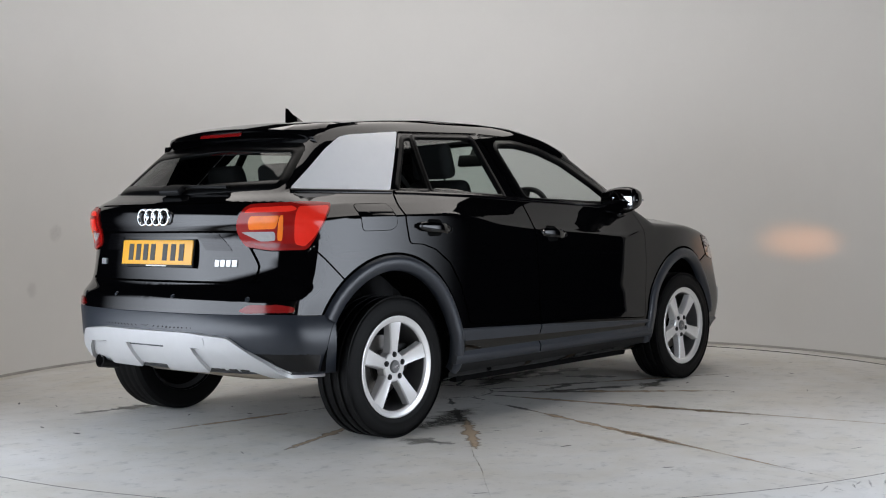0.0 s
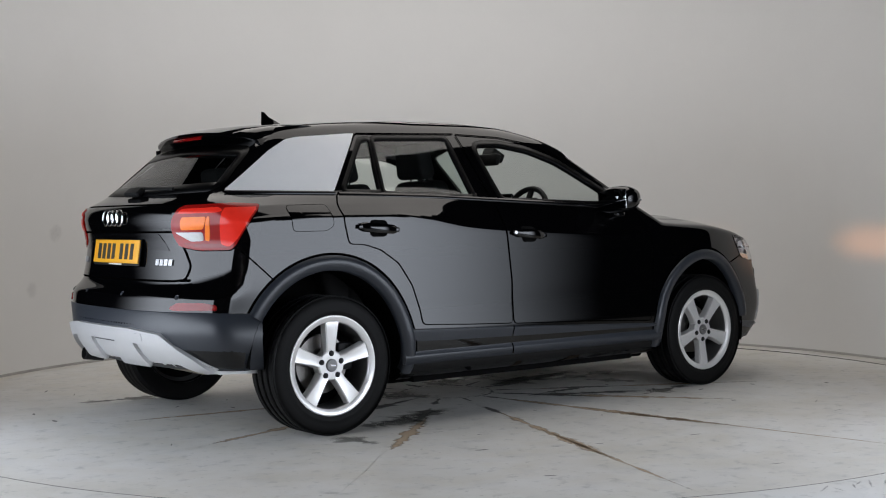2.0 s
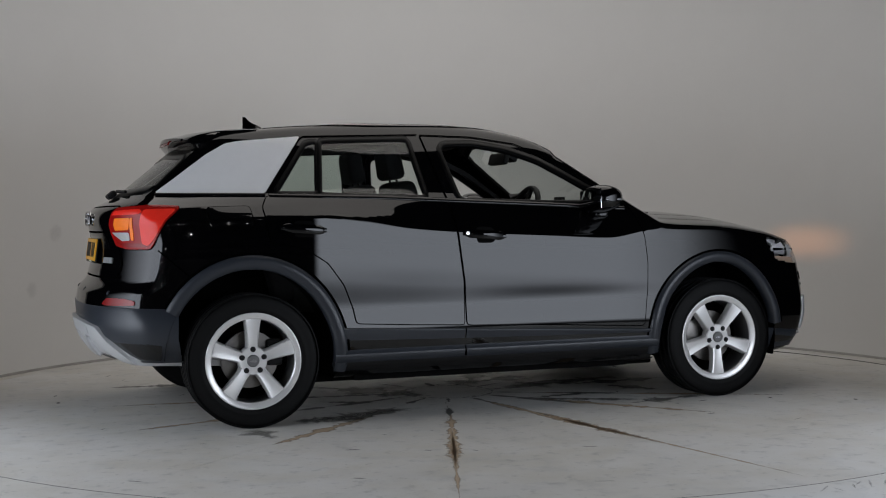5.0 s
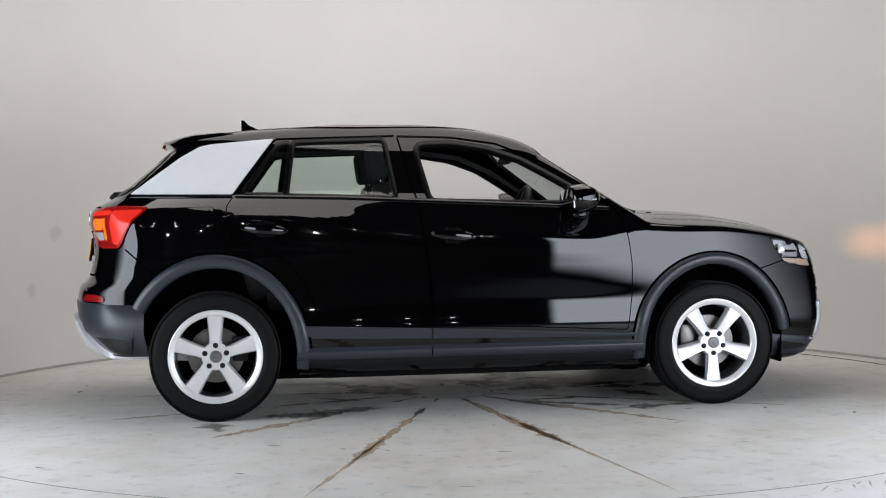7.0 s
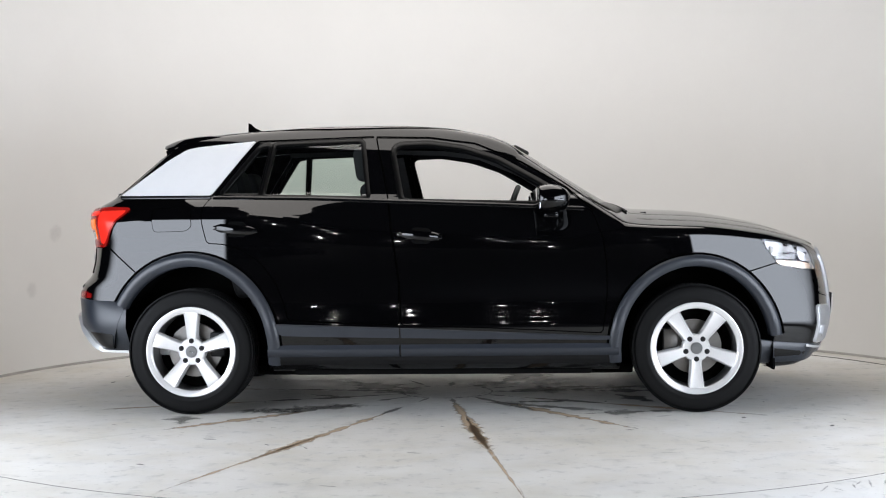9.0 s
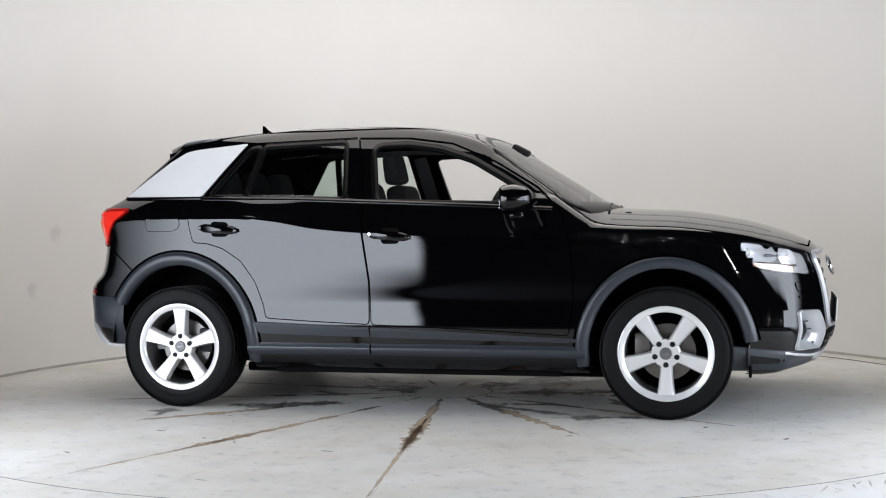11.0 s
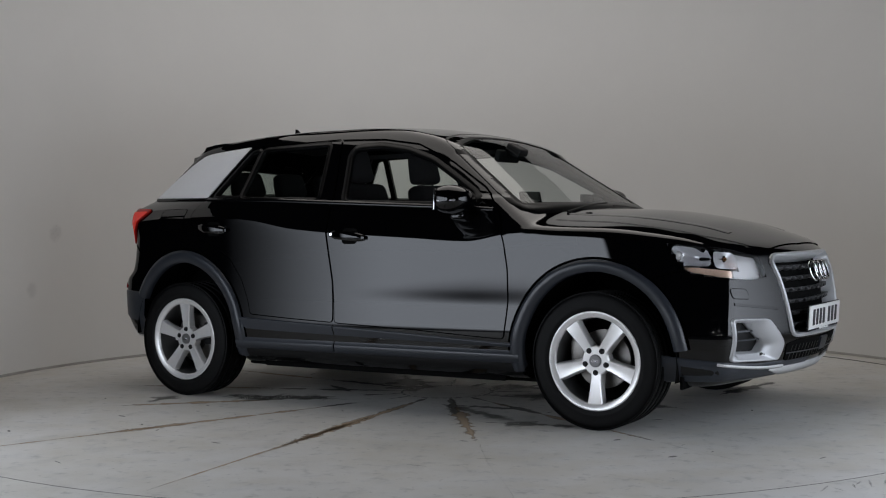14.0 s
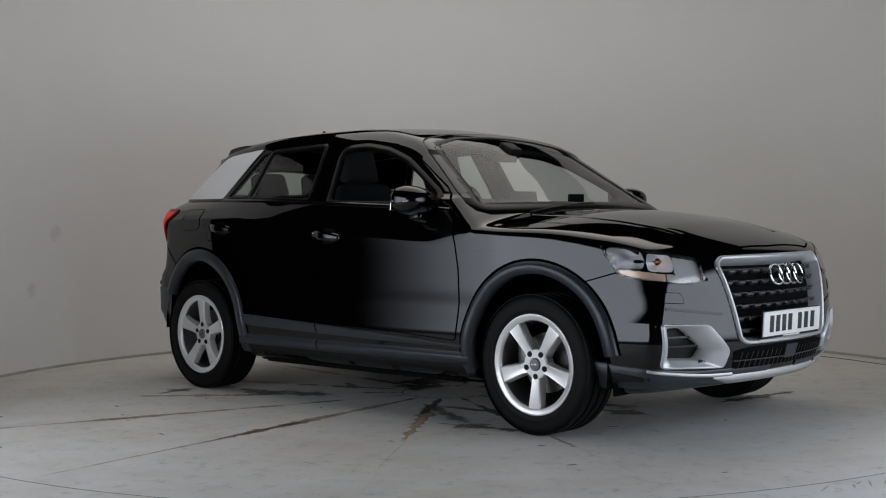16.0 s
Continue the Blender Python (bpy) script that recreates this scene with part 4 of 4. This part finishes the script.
def cabin(car):
    """Seats, dash, wheel and mirror, dark behind the glass."""
    for y in (-.36, .36):
        s = part("front_seat", box((.50, .50, .16), Matrix.Translation((-.02, y, .62)), .05, 4), CLOTH, car, "dark grey cloth front seat")
        part("seat_back", box((.14, .48, .62), Matrix.Translation((-.33, y, .90)) @ pose(0, 0, 0, 0, -14), .055, 4, .8), CLOTH, s)
        part("head_rest", box((.10, .26, .19), Matrix.Translation((-.44, y, 1.305)) @ pose(0, 0, 0, 0, -10), .045, 4, .88), CLOTH, s)
        for d in (-.06, .06):
            part("head_rest_post", tube([(-.395, y + d, 1.14), (-.43, y + d, 1.26)], .006), CHROME, s, "chrome post")
    r = part("rear_bench", box((.48, 1.25, .18), Matrix.Translation((-.80, 0, .62)), .05, 4), CLOTH, car, "dark grey cloth rear bench")
    part("bench_back", box((.16, 1.22, .56), Matrix.Translation((-1.12, 0, .86)) @ pose(0, 0, 0, 0, -16), .06, 4, .95), CLOTH, r)
    for y in (-.40, 0, .40):
        part("head_rest", box((.09, .26, .15), Matrix.Translation((-1.215, y, 1.215)) @ pose(0, 0, 0, 0, -14), .04, 4, .9), CLOTH, r)
        for d in (-.05, .05):
            part("head_rest_post", tube([(-1.19, y + d, 1.08), (-1.21, y + d, 1.17)], .006), CHROME, r, "chrome post")
    part("parcel_shelf", box((.40, 1.15, .025), Matrix.Translation((-1.44, 0, 1.075)), .008), TRIM, car, "dark parcel shelf")
    d = part("dashboard", box((.44, 1.40, .24), Matrix.Translation((.66, 0, .925)) @ pose(0, 0, 0, 0, 6), .06, 4), TRIM, car, "dark moulded dashboard")
    part("instrument_hood", box((.20, .36, .08), Matrix.Translation((.56, -.36, 1.055)), .03, 4), TRIM, d)
    part("centre_display", box((.02, .22, .12), Matrix.Translation((.50, .02, 1.085)) @ pose(0, 0, 0, 0, -12), .006), GLOSS, d, "flat centre screen")
    m = Matrix.Translation((.34, -.36, 1.0)) @ pose(0, 0, 0, 0, 22) @ Matrix.Rotation(math.pi / 2, 4, "Z")
    w = part("steering_wheel", ring_bm(.178, .016, m, 48, 10), TRIM, car, "black leather steering wheel")
    part("wheel_boss", box((.16, .05, .12), m, .025, 3), TRIM, w)
    for a in (0, 180, 270):
        part("wheel_spoke", box((.10, .02, .035), m @ Matrix.Rotation(radians(a), 4, "Y") @ Matrix.Translation((.12, 0, 0)), .006), TRIM, w)
    v = part("rear_view_mirror", box((.035, .24, .07), Matrix.Translation((.36, 0, 1.345)) @ pose(0, 0, 0, 0, 15), .015, 3), DARK, car, "black cabin mirror")
    part("mirror_foot", box((.10, .10, .06), Matrix.Translation((.42, 0, 1.372)) @ pose(0, 0, 0, 0, 28), .015, 3), DARK, v)
    part("dash_box", box((.02, .12, .075), Matrix.Translation((.80, .10, 1.085)), .004), DARK, car, "small black box on the dashboard")
    # headlining and inner pillars
    g = [(.22, -.50), (.22, .50), (-1.35, .46), (-1.35, -.46)]
    patch("headlining", g, "top", 1, LINING, car, -.035, 0, .08, label="grey fabric headlining")
    for s in (-1, 1):
        seam("inner_pillar", [(-.295, 1.08), (-.345, 1.40)], "y", s, car, .085, 12, -.035, LINING)
        seam("inner_rail", [(-1.02, 1.425), (-.35, 1.435), (-.05, 1.425), (.18, 1.392), (.42, 1.29), (.66, 1.15), (.78, 1.05)], "y", s, car, .03, 50, -.03, LINING)


def build_car():
    car = tagged(new("car"), "gloss black compact SUV with silver trim and alloy wheels", "car")
    car_body(car)
    for s in (-1, 1):
        for k in ARCH:
            wheel_arch(k, s, car)
        doors(s, car)
        wing_mirror(s, car)
        # sill: upper satin band and lower lip, split under the doors
        for x0, x1 in ((-.895, -.214), (-.206, .905)):
            l = np.linspace(x0, x1, 40)
            zt = np.interp(l, (-.876, -.209, .82), (.474, .448, .400)) - .004
            strip("sill_trim", [np.stack([l, zt], 1), np.stack([l, zt - .005], 1), np.stack([l, zt - .011], 1), np.stack([l, .368 + 0 * l], 1), np.stack([l, .361 + 0 * l], 1), np.stack([l, .341 + 0 * l], 1), np.stack([l, .336 + 0 * l], 1), np.stack([l, .302 + 0 * l], 1), np.stack([l, .296 + 0 * l], 1)], "y", s, [-.004, .012, .012, -.005, -.005, .015, .018, .020, -.01], PLASTIC, car, "satin grey sill trim")
        l = np.linspace(-.90, .92, 60)
        strip("under_sill", [np.stack([l, z + 0 * l], 1) for z in (.298, .29, .272, .252)], "y", s, [.002, .004, .006, .003], DARK, car, "black plastic lower sill")
        window_frame("window_surround", REAR_GLASS, .012, "y", s, car, .022, .004, off=.003)
        window_frame("window_surround", VENT_GLASS, .01, "y", s, car, .022, .004, off=.0025)
        window_frame("window_surround", FRONT_OPEN, .03, "y", s, car, .024, .008, off=.003)
        for nm, poly in (("door_glass", REAR_GLASS), ("vent_glass", VENT_GLASS)):
            g = patch(nm, grown(rounded(poly, .012), .004), "y", s, GLASS, car, -.004, 0, .05, label="green-tinted side glass")
            g.visible_shadow = False
        quarter = rounded([(-1.722, 1.140), (-1.47, 1.328), (-1.37, 1.385), (-1.31, 1.397), (-.992, 1.424), (-1.208, 1.134)], .012)
        patch("quarter_panel", quarter, "y", s, SILVER, car, .006, .012, .03, label="satin silver rear quarter blade")
        l = resample([(-1.722, 1.134), (-1.208, 1.128)], 24, False)
        strip("quarter_foot", [l + (0, .006), l + (0, .004), l - (0, .006), l - (0, .008)], "y", s, [.004, .009, .008, -.003], GLOSS, car)
        fuel = rounded([(-1.505, 1.068), (-1.30, 1.072), (-1.285, .975), (-1.32, .952), (-1.49, .950)], .02)
        if s < 0:
            patch("fuel_flap", fuel, "y", s, PAINT, car, .002, .006, .03, label="gloss black fuel filler flap")
            seam("flap_gap", fuel, "y", s, car, .005, 80, .0015, closed=True)
        headlight(s, car)
        tail_light(s, car)
    # the windscreen's dull black border also covers the painted pillars to darken them
    for nm, poly, mode, gl, out, inn in (("windscreen", SCREEN_EDGE, "top", SCREEN, .062, .030), ("rear_window", TAIL_GLASS, "tail", GLASS_REAR, .012, .035)):
        g = patch(nm, grown(rounded(poly, .04), .004), mode, 1, gl, car, -.002, 0, .05, label="curved laminated glass")
        g.visible_shadow = False
        window_frame("glass_border", poly, .04, mode, 1, car, out, inn, off=.001)
    for x, s in ((-1.3, -1), (-1.3, 1), (1.3, -1), (1.3, 1)):
        wheel(car, x, s, 0 if x < 0 else 180)
    front_end(car)
    rear_end(car)
    cabin(car)
    # roof seams, fin aerial, front wipers
    for s in (-1, 1):
        seam("roof_gap", [(-1.27, s * .52), (-.6, s * .545), (.1, s * .535)], "top", 1, car, .010, 50, .002)
    z = project("top", 1, [-1.11], [0.0])[0][2]
    bm = bmesh.new()
    rows = []
    for x, h, w in ((-1.02, .0, .012), (-1.05, .012, .022), (-1.09, .030, .026), (-1.12, .045, .02), (-1.145, .070, .008), (-1.160, .072, .006), (-1.150, .040, .014), (-1.155, -.004, .024)):
        rows.append([bm.verts.new(p) for p in ((x + .0, -w, z - .008), (x, -w * .35, z + h), (x, w * .35, z + h), (x + .0, w, z - .008))])
    for p, q in zip(rows, rows[1:]):
        for k in range(3):
            bm.faces.new((p[k], p[k + 1], q[k + 1], q[k]))
    part("aerial_fin", bm, PAINT, car, "black shark fin aerial", sharp=60)
    for y0, y1 in ((-.50, .08), (.05, .60)):
        p = project("top", 1, np.linspace(.985, .93, 12), np.linspace(y0, y1, 12))
        part("front_wiper", tube(p + np.array((0, 0, .006)), .006, 8), DARK, car, "black windscreen wiper")
    for s in (-1, 1):
        part("washer_jet", box((.03, .02, .01), Matrix.Translation(project("top", 1, [1.08], [s * .45])[0]), .003), DARK, car)
    # underside: floor pan rails
    part("floor_pan", box((2.0, 1.3, .05), Matrix.Translation((0, 0, .20)), .015), LINER, car, "black underbody floor pan")
    for s in (-1, 1):
        part("jacking_rail", box((1.55, .05, .05), Matrix.Translation((0, s * .76, .215)), .012), LINER, car)
        part("rear_arm", box((.50, .07, .05), Matrix.Translation((-1.15, s * .5, .25)), .015), LINER, car)
        part("mud_flap", box((.015, .16, .06), Matrix.Translation((1.70, s * .72, .235)), .005), LINER, car)
    part("rear_axle", tube([(-1.3, -.6, .30), (-1.3, .6, .30)], .04, 12), LINER, car)
    return car


# ---- the booth ----
def sheet_ring(name, centre, r0, r1, z, material, steps=160):
    bm = bmesh.new()
    rows = [[bm.verts.new((centre[0] + r * math.cos(2 * math.pi * k / steps), centre[1] + r * math.sin(2 * math.pi * k / steps), z)) for k in range(steps)] for r in (r0, (r0 * 2 + r1) / 3, r1)]
    for p, q in zip(rows, rows[1:]):
        for k in range(steps):
            bm.faces.new((p[k], p[(k + 1) % steps], q[(k + 1) % steps], q[k]))
    return part(name, bm, material, None)


def arc_gap(name, centre, r0, r1, z, material):
    bm = bmesh.new()
    rows = [[bm.verts.new((centre[0] + r * math.cos(radians(a)), centre[1] + r * math.sin(radians(a)), z)) for r in (r0, r1)] for a in range(195, 346)]
    for p, q in zip(rows, rows[1:]):
        bm.faces.new((p[0], p[1], q[1], q[0]))
    return part(name, bm, material, None)


WALL_AT, WALL_R = (.095, .079), 3.126
OPEN_RIGHT, OPEN_LEFT = 10, 170


def curved_wall(name, a0, a1, z0, z1, material, r0, r1):
    bm = bmesh.new()
    n = max(8, int(abs(a1 - a0) / 2))
    rows = []
    for k in range(n + 1):
        a = radians(a0 + (a1 - a0) * k / n)
        c, s = math.cos(a), math.sin(a)
        rows.append([bm.verts.new((WALL_AT[0] + r * c, WALL_AT[1] + r * s, z)) for r, z in ((r0, z0), (r0, z1), (r1, z1), (r1, z0))])
    for p, q in zip(rows, rows[1:]):
        for k in range(4):
            bm.faces.new((p[k], p[(k + 1) % 4], q[(k + 1) % 4], q[k]))
    bm.faces.new(rows[0])
    bm.faces.new(rows[-1])
    return tagged(part(name, bm, material, None), "curved matt white studio wall", "wall", kind="structure")


def booth():
    curved_wall("wall_curved", OPEN_RIGHT, OPEN_LEFT, 0, 2.9, WALL, WALL_R, WALL_R + .12)
    tagged(curved_wall("baseboard", OPEN_RIGHT + .3, OPEN_LEFT - .3, .002, .018, SKIRT, WALL_R - .006, WALL_R - .001), "dirty grey foot of the white wall", "skirting", kind="structure")
    tagged(sheet_ring("floor", (.055, .081), 2.987, 4.1, .0006, FLOOR), "grey concrete floor round the turntable", "floor", kind="structure")
    # unseen outer floor, made near-black so the doors mirror darkness
    tagged(sheet_ring("floor_hall", (.055, .081), 4.1, 14, .0006, HALL), "unseen dark hall floor added to keep the door reflections black", "floor", kind="structure")
    tagged(arc_gap("trim", (.055, .081), 2.982, 2.988, .001, GRIME), "dark gap round the turntable's edge", "gap", kind="structure")
    # the dark hall that the booth stands in
    for nm, size, at in (("wall_south", (28, .2, 6), (0, -14, 3)), ("wall_north", (28, .2, 6), (0, 14, 3)), ("wall_east", (.2, 28, 6), (14, 0, 3)), ("wall_west", (.2, 28, 6), (-14, 0, 3)), ("roof", (28, 28, .2), (0, 0, 6.1))):
        tagged(part(nm, box(size, Matrix.Translation(at), 0), HALL, None, smooth=False), "dark unlit hall wall", "wall", kind="structure")


def flat_mark(name, points, material, label, category):
    """A scuff of a soft edge on a fixed surface: a fan of rows of points, strongest in the middle row."""
    n = len(points[0])
    faces = [(i * n + k, i * n + k + 1, (i + 1) * n + k + 1, (i + 1) * n + k) for i in range(len(points) - 1) for k in range(n - 1)]
    ob = mesh_of(name, [p for row in points for p in row], faces, material, None, smooth=False)
    rows = len(points) - 1
    at = ob.data.attributes.new("cover", "FLOAT", "POINT")
    at.data.foreach_set("value", [max(0, 1 - math.hypot(2 * i / rows - 1, 2 * k / (n - 1) - 1)) for i in range(rows + 1) for k in range(n)])
    return tagged(ob, label, category, kind="structure")


def marks():
    rnd = random.Random(8)
    for k in range(9):
        x, y, a, l = 1.38 + .05 * k + rnd.uniform(-.02, .02), -2.70 + .03 * k + rnd.uniform(-.04, .02), rnd.uniform(.9, 1.9), rnd.uniform(.05, .14)
        c, s = math.cos(a), math.sin(a)
        flat_mark("floor_scuff", [[(x + c * l * (i / 4 - 1) - s * .010 * j, y + s * l * (i / 4 - 1) + c * .010 * j, .0016) for j in (-1, 0, 1)] for i in range(9)], SCUFF, "short dark scuff on the concrete floor", "scuff")
    for a, z, r in ((153.5, .93, .12), (158, .55, .10)):
        flat_mark("wall_smudge", [[(WALL_AT[0] + (WALL_R - .004) * math.cos(radians(a + i * r * 4.5)), WALL_AT[1] + (WALL_R - .004) * math.sin(radians(a + i * r * 4.5)), z + r * j / 4) for j in range(-4, 5)] for i in range(-4, 5)], FAINT, "faint grey smudge on the white wall", "smudge")


def hall_lamps():
    """Small bare lamps on the far wall of the dark hall, seen only as sparks in the paint."""
    rnd = random.Random(11)
    bm = bmesh.new()
    bmesh.ops.create_icosphere(bm, subdivisions=2, radius=.034)
    first = tagged(part("hall_lamp", bm, LAMP, None), "small bright lamp on the dark hall wall", "lamp", "lamps in the hall")
    first.location = (-3.2, -13.87, 2.1)
    for k in range(24):
        copy_thing(first, pose(rnd.uniform(-5, 5), -13.87, rnd.uniform(.2, 2.4)))


JOINTS = (146, 172, 198.7, 223.5, 250.5, 278.6, 306.8, 331, 359, 388, 418, 448, 477)


def turntable():
    """A round concrete floor cut into slabs by radial joints, which carries the car."""
    t = tagged(new("turntable"), "round stained concrete turntable with radial joints", "turntable")
    bm = lathe([(0, -.004), (3.05, -.004), (3.05, -.06), (0, -.06)], 96, "Z")
    part("bed", bm, JOINT, t, "dirty bed under the joints")
    rnd = random.Random(4)
    edges = []
    for a in JOINTS:
        w, line = 0, []
        for k in range(61):
            r = .22 + (3.05 - .22) * k / 60
            w = .8 * w + rnd.uniform(-.006, .006)
            line.append((r, w, (.0004 + .0016 * max(0, noise.noise((r * 3.1, a, 0))) + (.0022 if rnd.random() < .12 else 0)) * (1.3 if r < 1.9 else .7)))
        edges.append((radians(a), line))
    for i, (a, line) in enumerate(edges):
        b, line2 = edges[(i + 1) % len(edges)]
        if b < a:
            b += 2 * math.pi
        verts, faces = [], []
        m = 12
        for k in range(61):
            r, w0, g0 = line[k]
            _, w1, g1 = line2[k]
            p0, p1 = a + (w0 + g0) / r, b + (w1 - g1) / r
            for j in range(m + 1):
                p = p0 + (p1 - p0) * j / m
                verts.append((r * math.cos(p), r * math.sin(p), 0))
        for k in range(60):
            for j in range(m):
                q = k * (m + 1) + j
                faces.append((q, q + m + 1, q + m + 2, q + 1))
        for j in (0, m):
            idx = [k * (m + 1) + j for k in range(61)]
            low = [len(verts) + k for k in range(61)]
            verts += [(verts[q][0], verts[q][1], -.03) for q in idx]
            for k in range(60):
                faces.append((idx[k], idx[k + 1], low[k + 1], low[k]))
        mesh_of("slab", verts, faces, FLOOR, t, smooth=False)
    mesh_of("centre_slab", [(.217 * math.cos(radians(6 * k)), .217 * math.sin(radians(6 * k)), 0) for k in range(60)], [range(60)], FLOOR, t, smooth=False)
    # stains along the joints and under the car
    def smear(material, r0, a0, r1, a1, width, z, label, n=50):
        p0, p1 = Vector((r0 * math.cos(radians(a0)), r0 * math.sin(radians(a0)), 0)), Vector((r1 * math.cos(radians(a1)), r1 * math.sin(radians(a1)), 0))
        d = (p1 - p0)
        s = Vector((-d.y, d.x, 0)).normalized()
        verts, faces, cover = [], [], []
        for k in range(n + 1):
            u = k / n
            wd = width * (.6 + .4 * math.sin(math.pi * u)) * max(.15, .85 + 1.1 * noise.noise((u * d.length * 9, a0, r0)) + .7 * noise.noise((u * d.length * 31, a0, r0)))
            for j, v in enumerate((-1, -.6, -.25, 0, .25, .6, 1)):
                verts.append(p0 + d * u + s * v * wd + Vector((0, 0, z)))
                cover.append(max(0, (1 - abs(v)) * math.sin(math.pi * u) ** .5))
        for k in range(n):
            for j in range(6):
                q = k * 7 + j
                faces.append((q, q + 7, q + 8, q + 1))
        ob = mesh_of("floor_stain", verts, faces, material, t, label, smooth=False)
        at = ob.data.attributes.new("cover", "FLOAT", "POINT")
        at.data.foreach_set("value", cover)
    for r0, a0, r1, a1, w in ((.25, 278, 2.0, 278.4, .05), (.9, 278.6, 1.9, 278.4, .035), (.7, 250.8, 2.3, 250.4, .045), (.3, 306, 1.7, 306.6, .05), (.9, 226, 1.9, 224.2, .045), (.9, 172, 1.9, 172, .03), (1.0, 198.7, 2.0, 198.6, .03), (.3, 331, 2.0, 331, .03), (1.4, 278.5, 2.9, 278.5, .012), (1.2, 250.5, 2.9, 250.4, .012)):
        smear(BROWN, r0, a0, r1, a1, w * 1.5, .0012, "rusty brown stain along the joint")
    for a in JOINTS:
        smear(BLACK_STAIN, .24, a, rnd.uniform(.42, .65), a + rnd.uniform(-.5, .5), rnd.uniform(.02, .04), .0017, "black grime in the joint near the hub")
    for k in range(26):
        smear(BLACK_STAIN, .262, k * 14, .262, k * 14 + 15, .018, .0019, "dark ring round the hub", 6)
    for r0, a0, r1, a1, w in ((.6, 224, 1.1, 224, .09), (.6, 250.2, .9, 250.4, .05), (.2, 306, .95, 305, .05), (.3, 90, .9, 30, .22), (.5, 331, 1.1, 331, .05), (.4, 200, 1.1, 199, .06), (.2, 170, 1.0, 172, .06), (.3, 45, 1.2, 60, .25), (.2, 240, .9, 140, .25), (1.5, 20, 2.0, 40, .10), (.9, 278.6, 1.1, 278.6, .03)):
        smear(BLACK_STAIN, r0, a0, r1, a1, w, .0018, "dark oily floor stain")
    for r0, a0, r1, a1, w in ((.75, -1, 1.45, 1, .17), (.95, 352, 1.25, 338, .10), (.55, 14, 1.0, 8, .13), (.5, 300, .8, 330, .07), (.55, 210, .8, 185, .08)):
        smear(BLACK_STAIN, r0, a0, r1, a1, w, .0023, "broad black oil spill")
    for r0, a0, r1, a1, w in ((1.55, 212, 1.7, 222, .12), (1.3, 210, 1.0, 228, .18), (1.45, 330, 1.1, 310, .14), (1.5, 140, 2.1, 150, .15), (.6, 235, 1.2, 215, .2), (.2, 0, 1.3, 10, .25), (.4, 290, 1.2, 320, .12)):
        smear(GREY_STAIN, r0, a0, r1, a1, w, .0015, "grey tyre scuff and damp stain")
    for k in range(46):
        a, r = rnd.uniform(120, 370), rnd.uniform(.7, 2.7)
        smear(BLACK_STAIN if k % 3 else GREY_STAIN, r, a, r + rnd.uniform(-.03, .05), a + rnd.uniform(.8, 3), rnd.uniform(.006, .018), .0021, "small dark spot", 8)
    return t


booth()
marks()
hall_lamps()
table = turntable()
the_car = build_car()


def motions():
    def at(t):
        return 49.616 - 5.8408 * t
    walk(table, [(t, pose(0, 0, 0, 0, 0, at(t))) for t in range(17)])
    walk(the_car, [(t, pose(0, 0, 0, 0, 0, at(t)) @ pose(.0133, .0775, 0)) for t in range(17)])


motions()
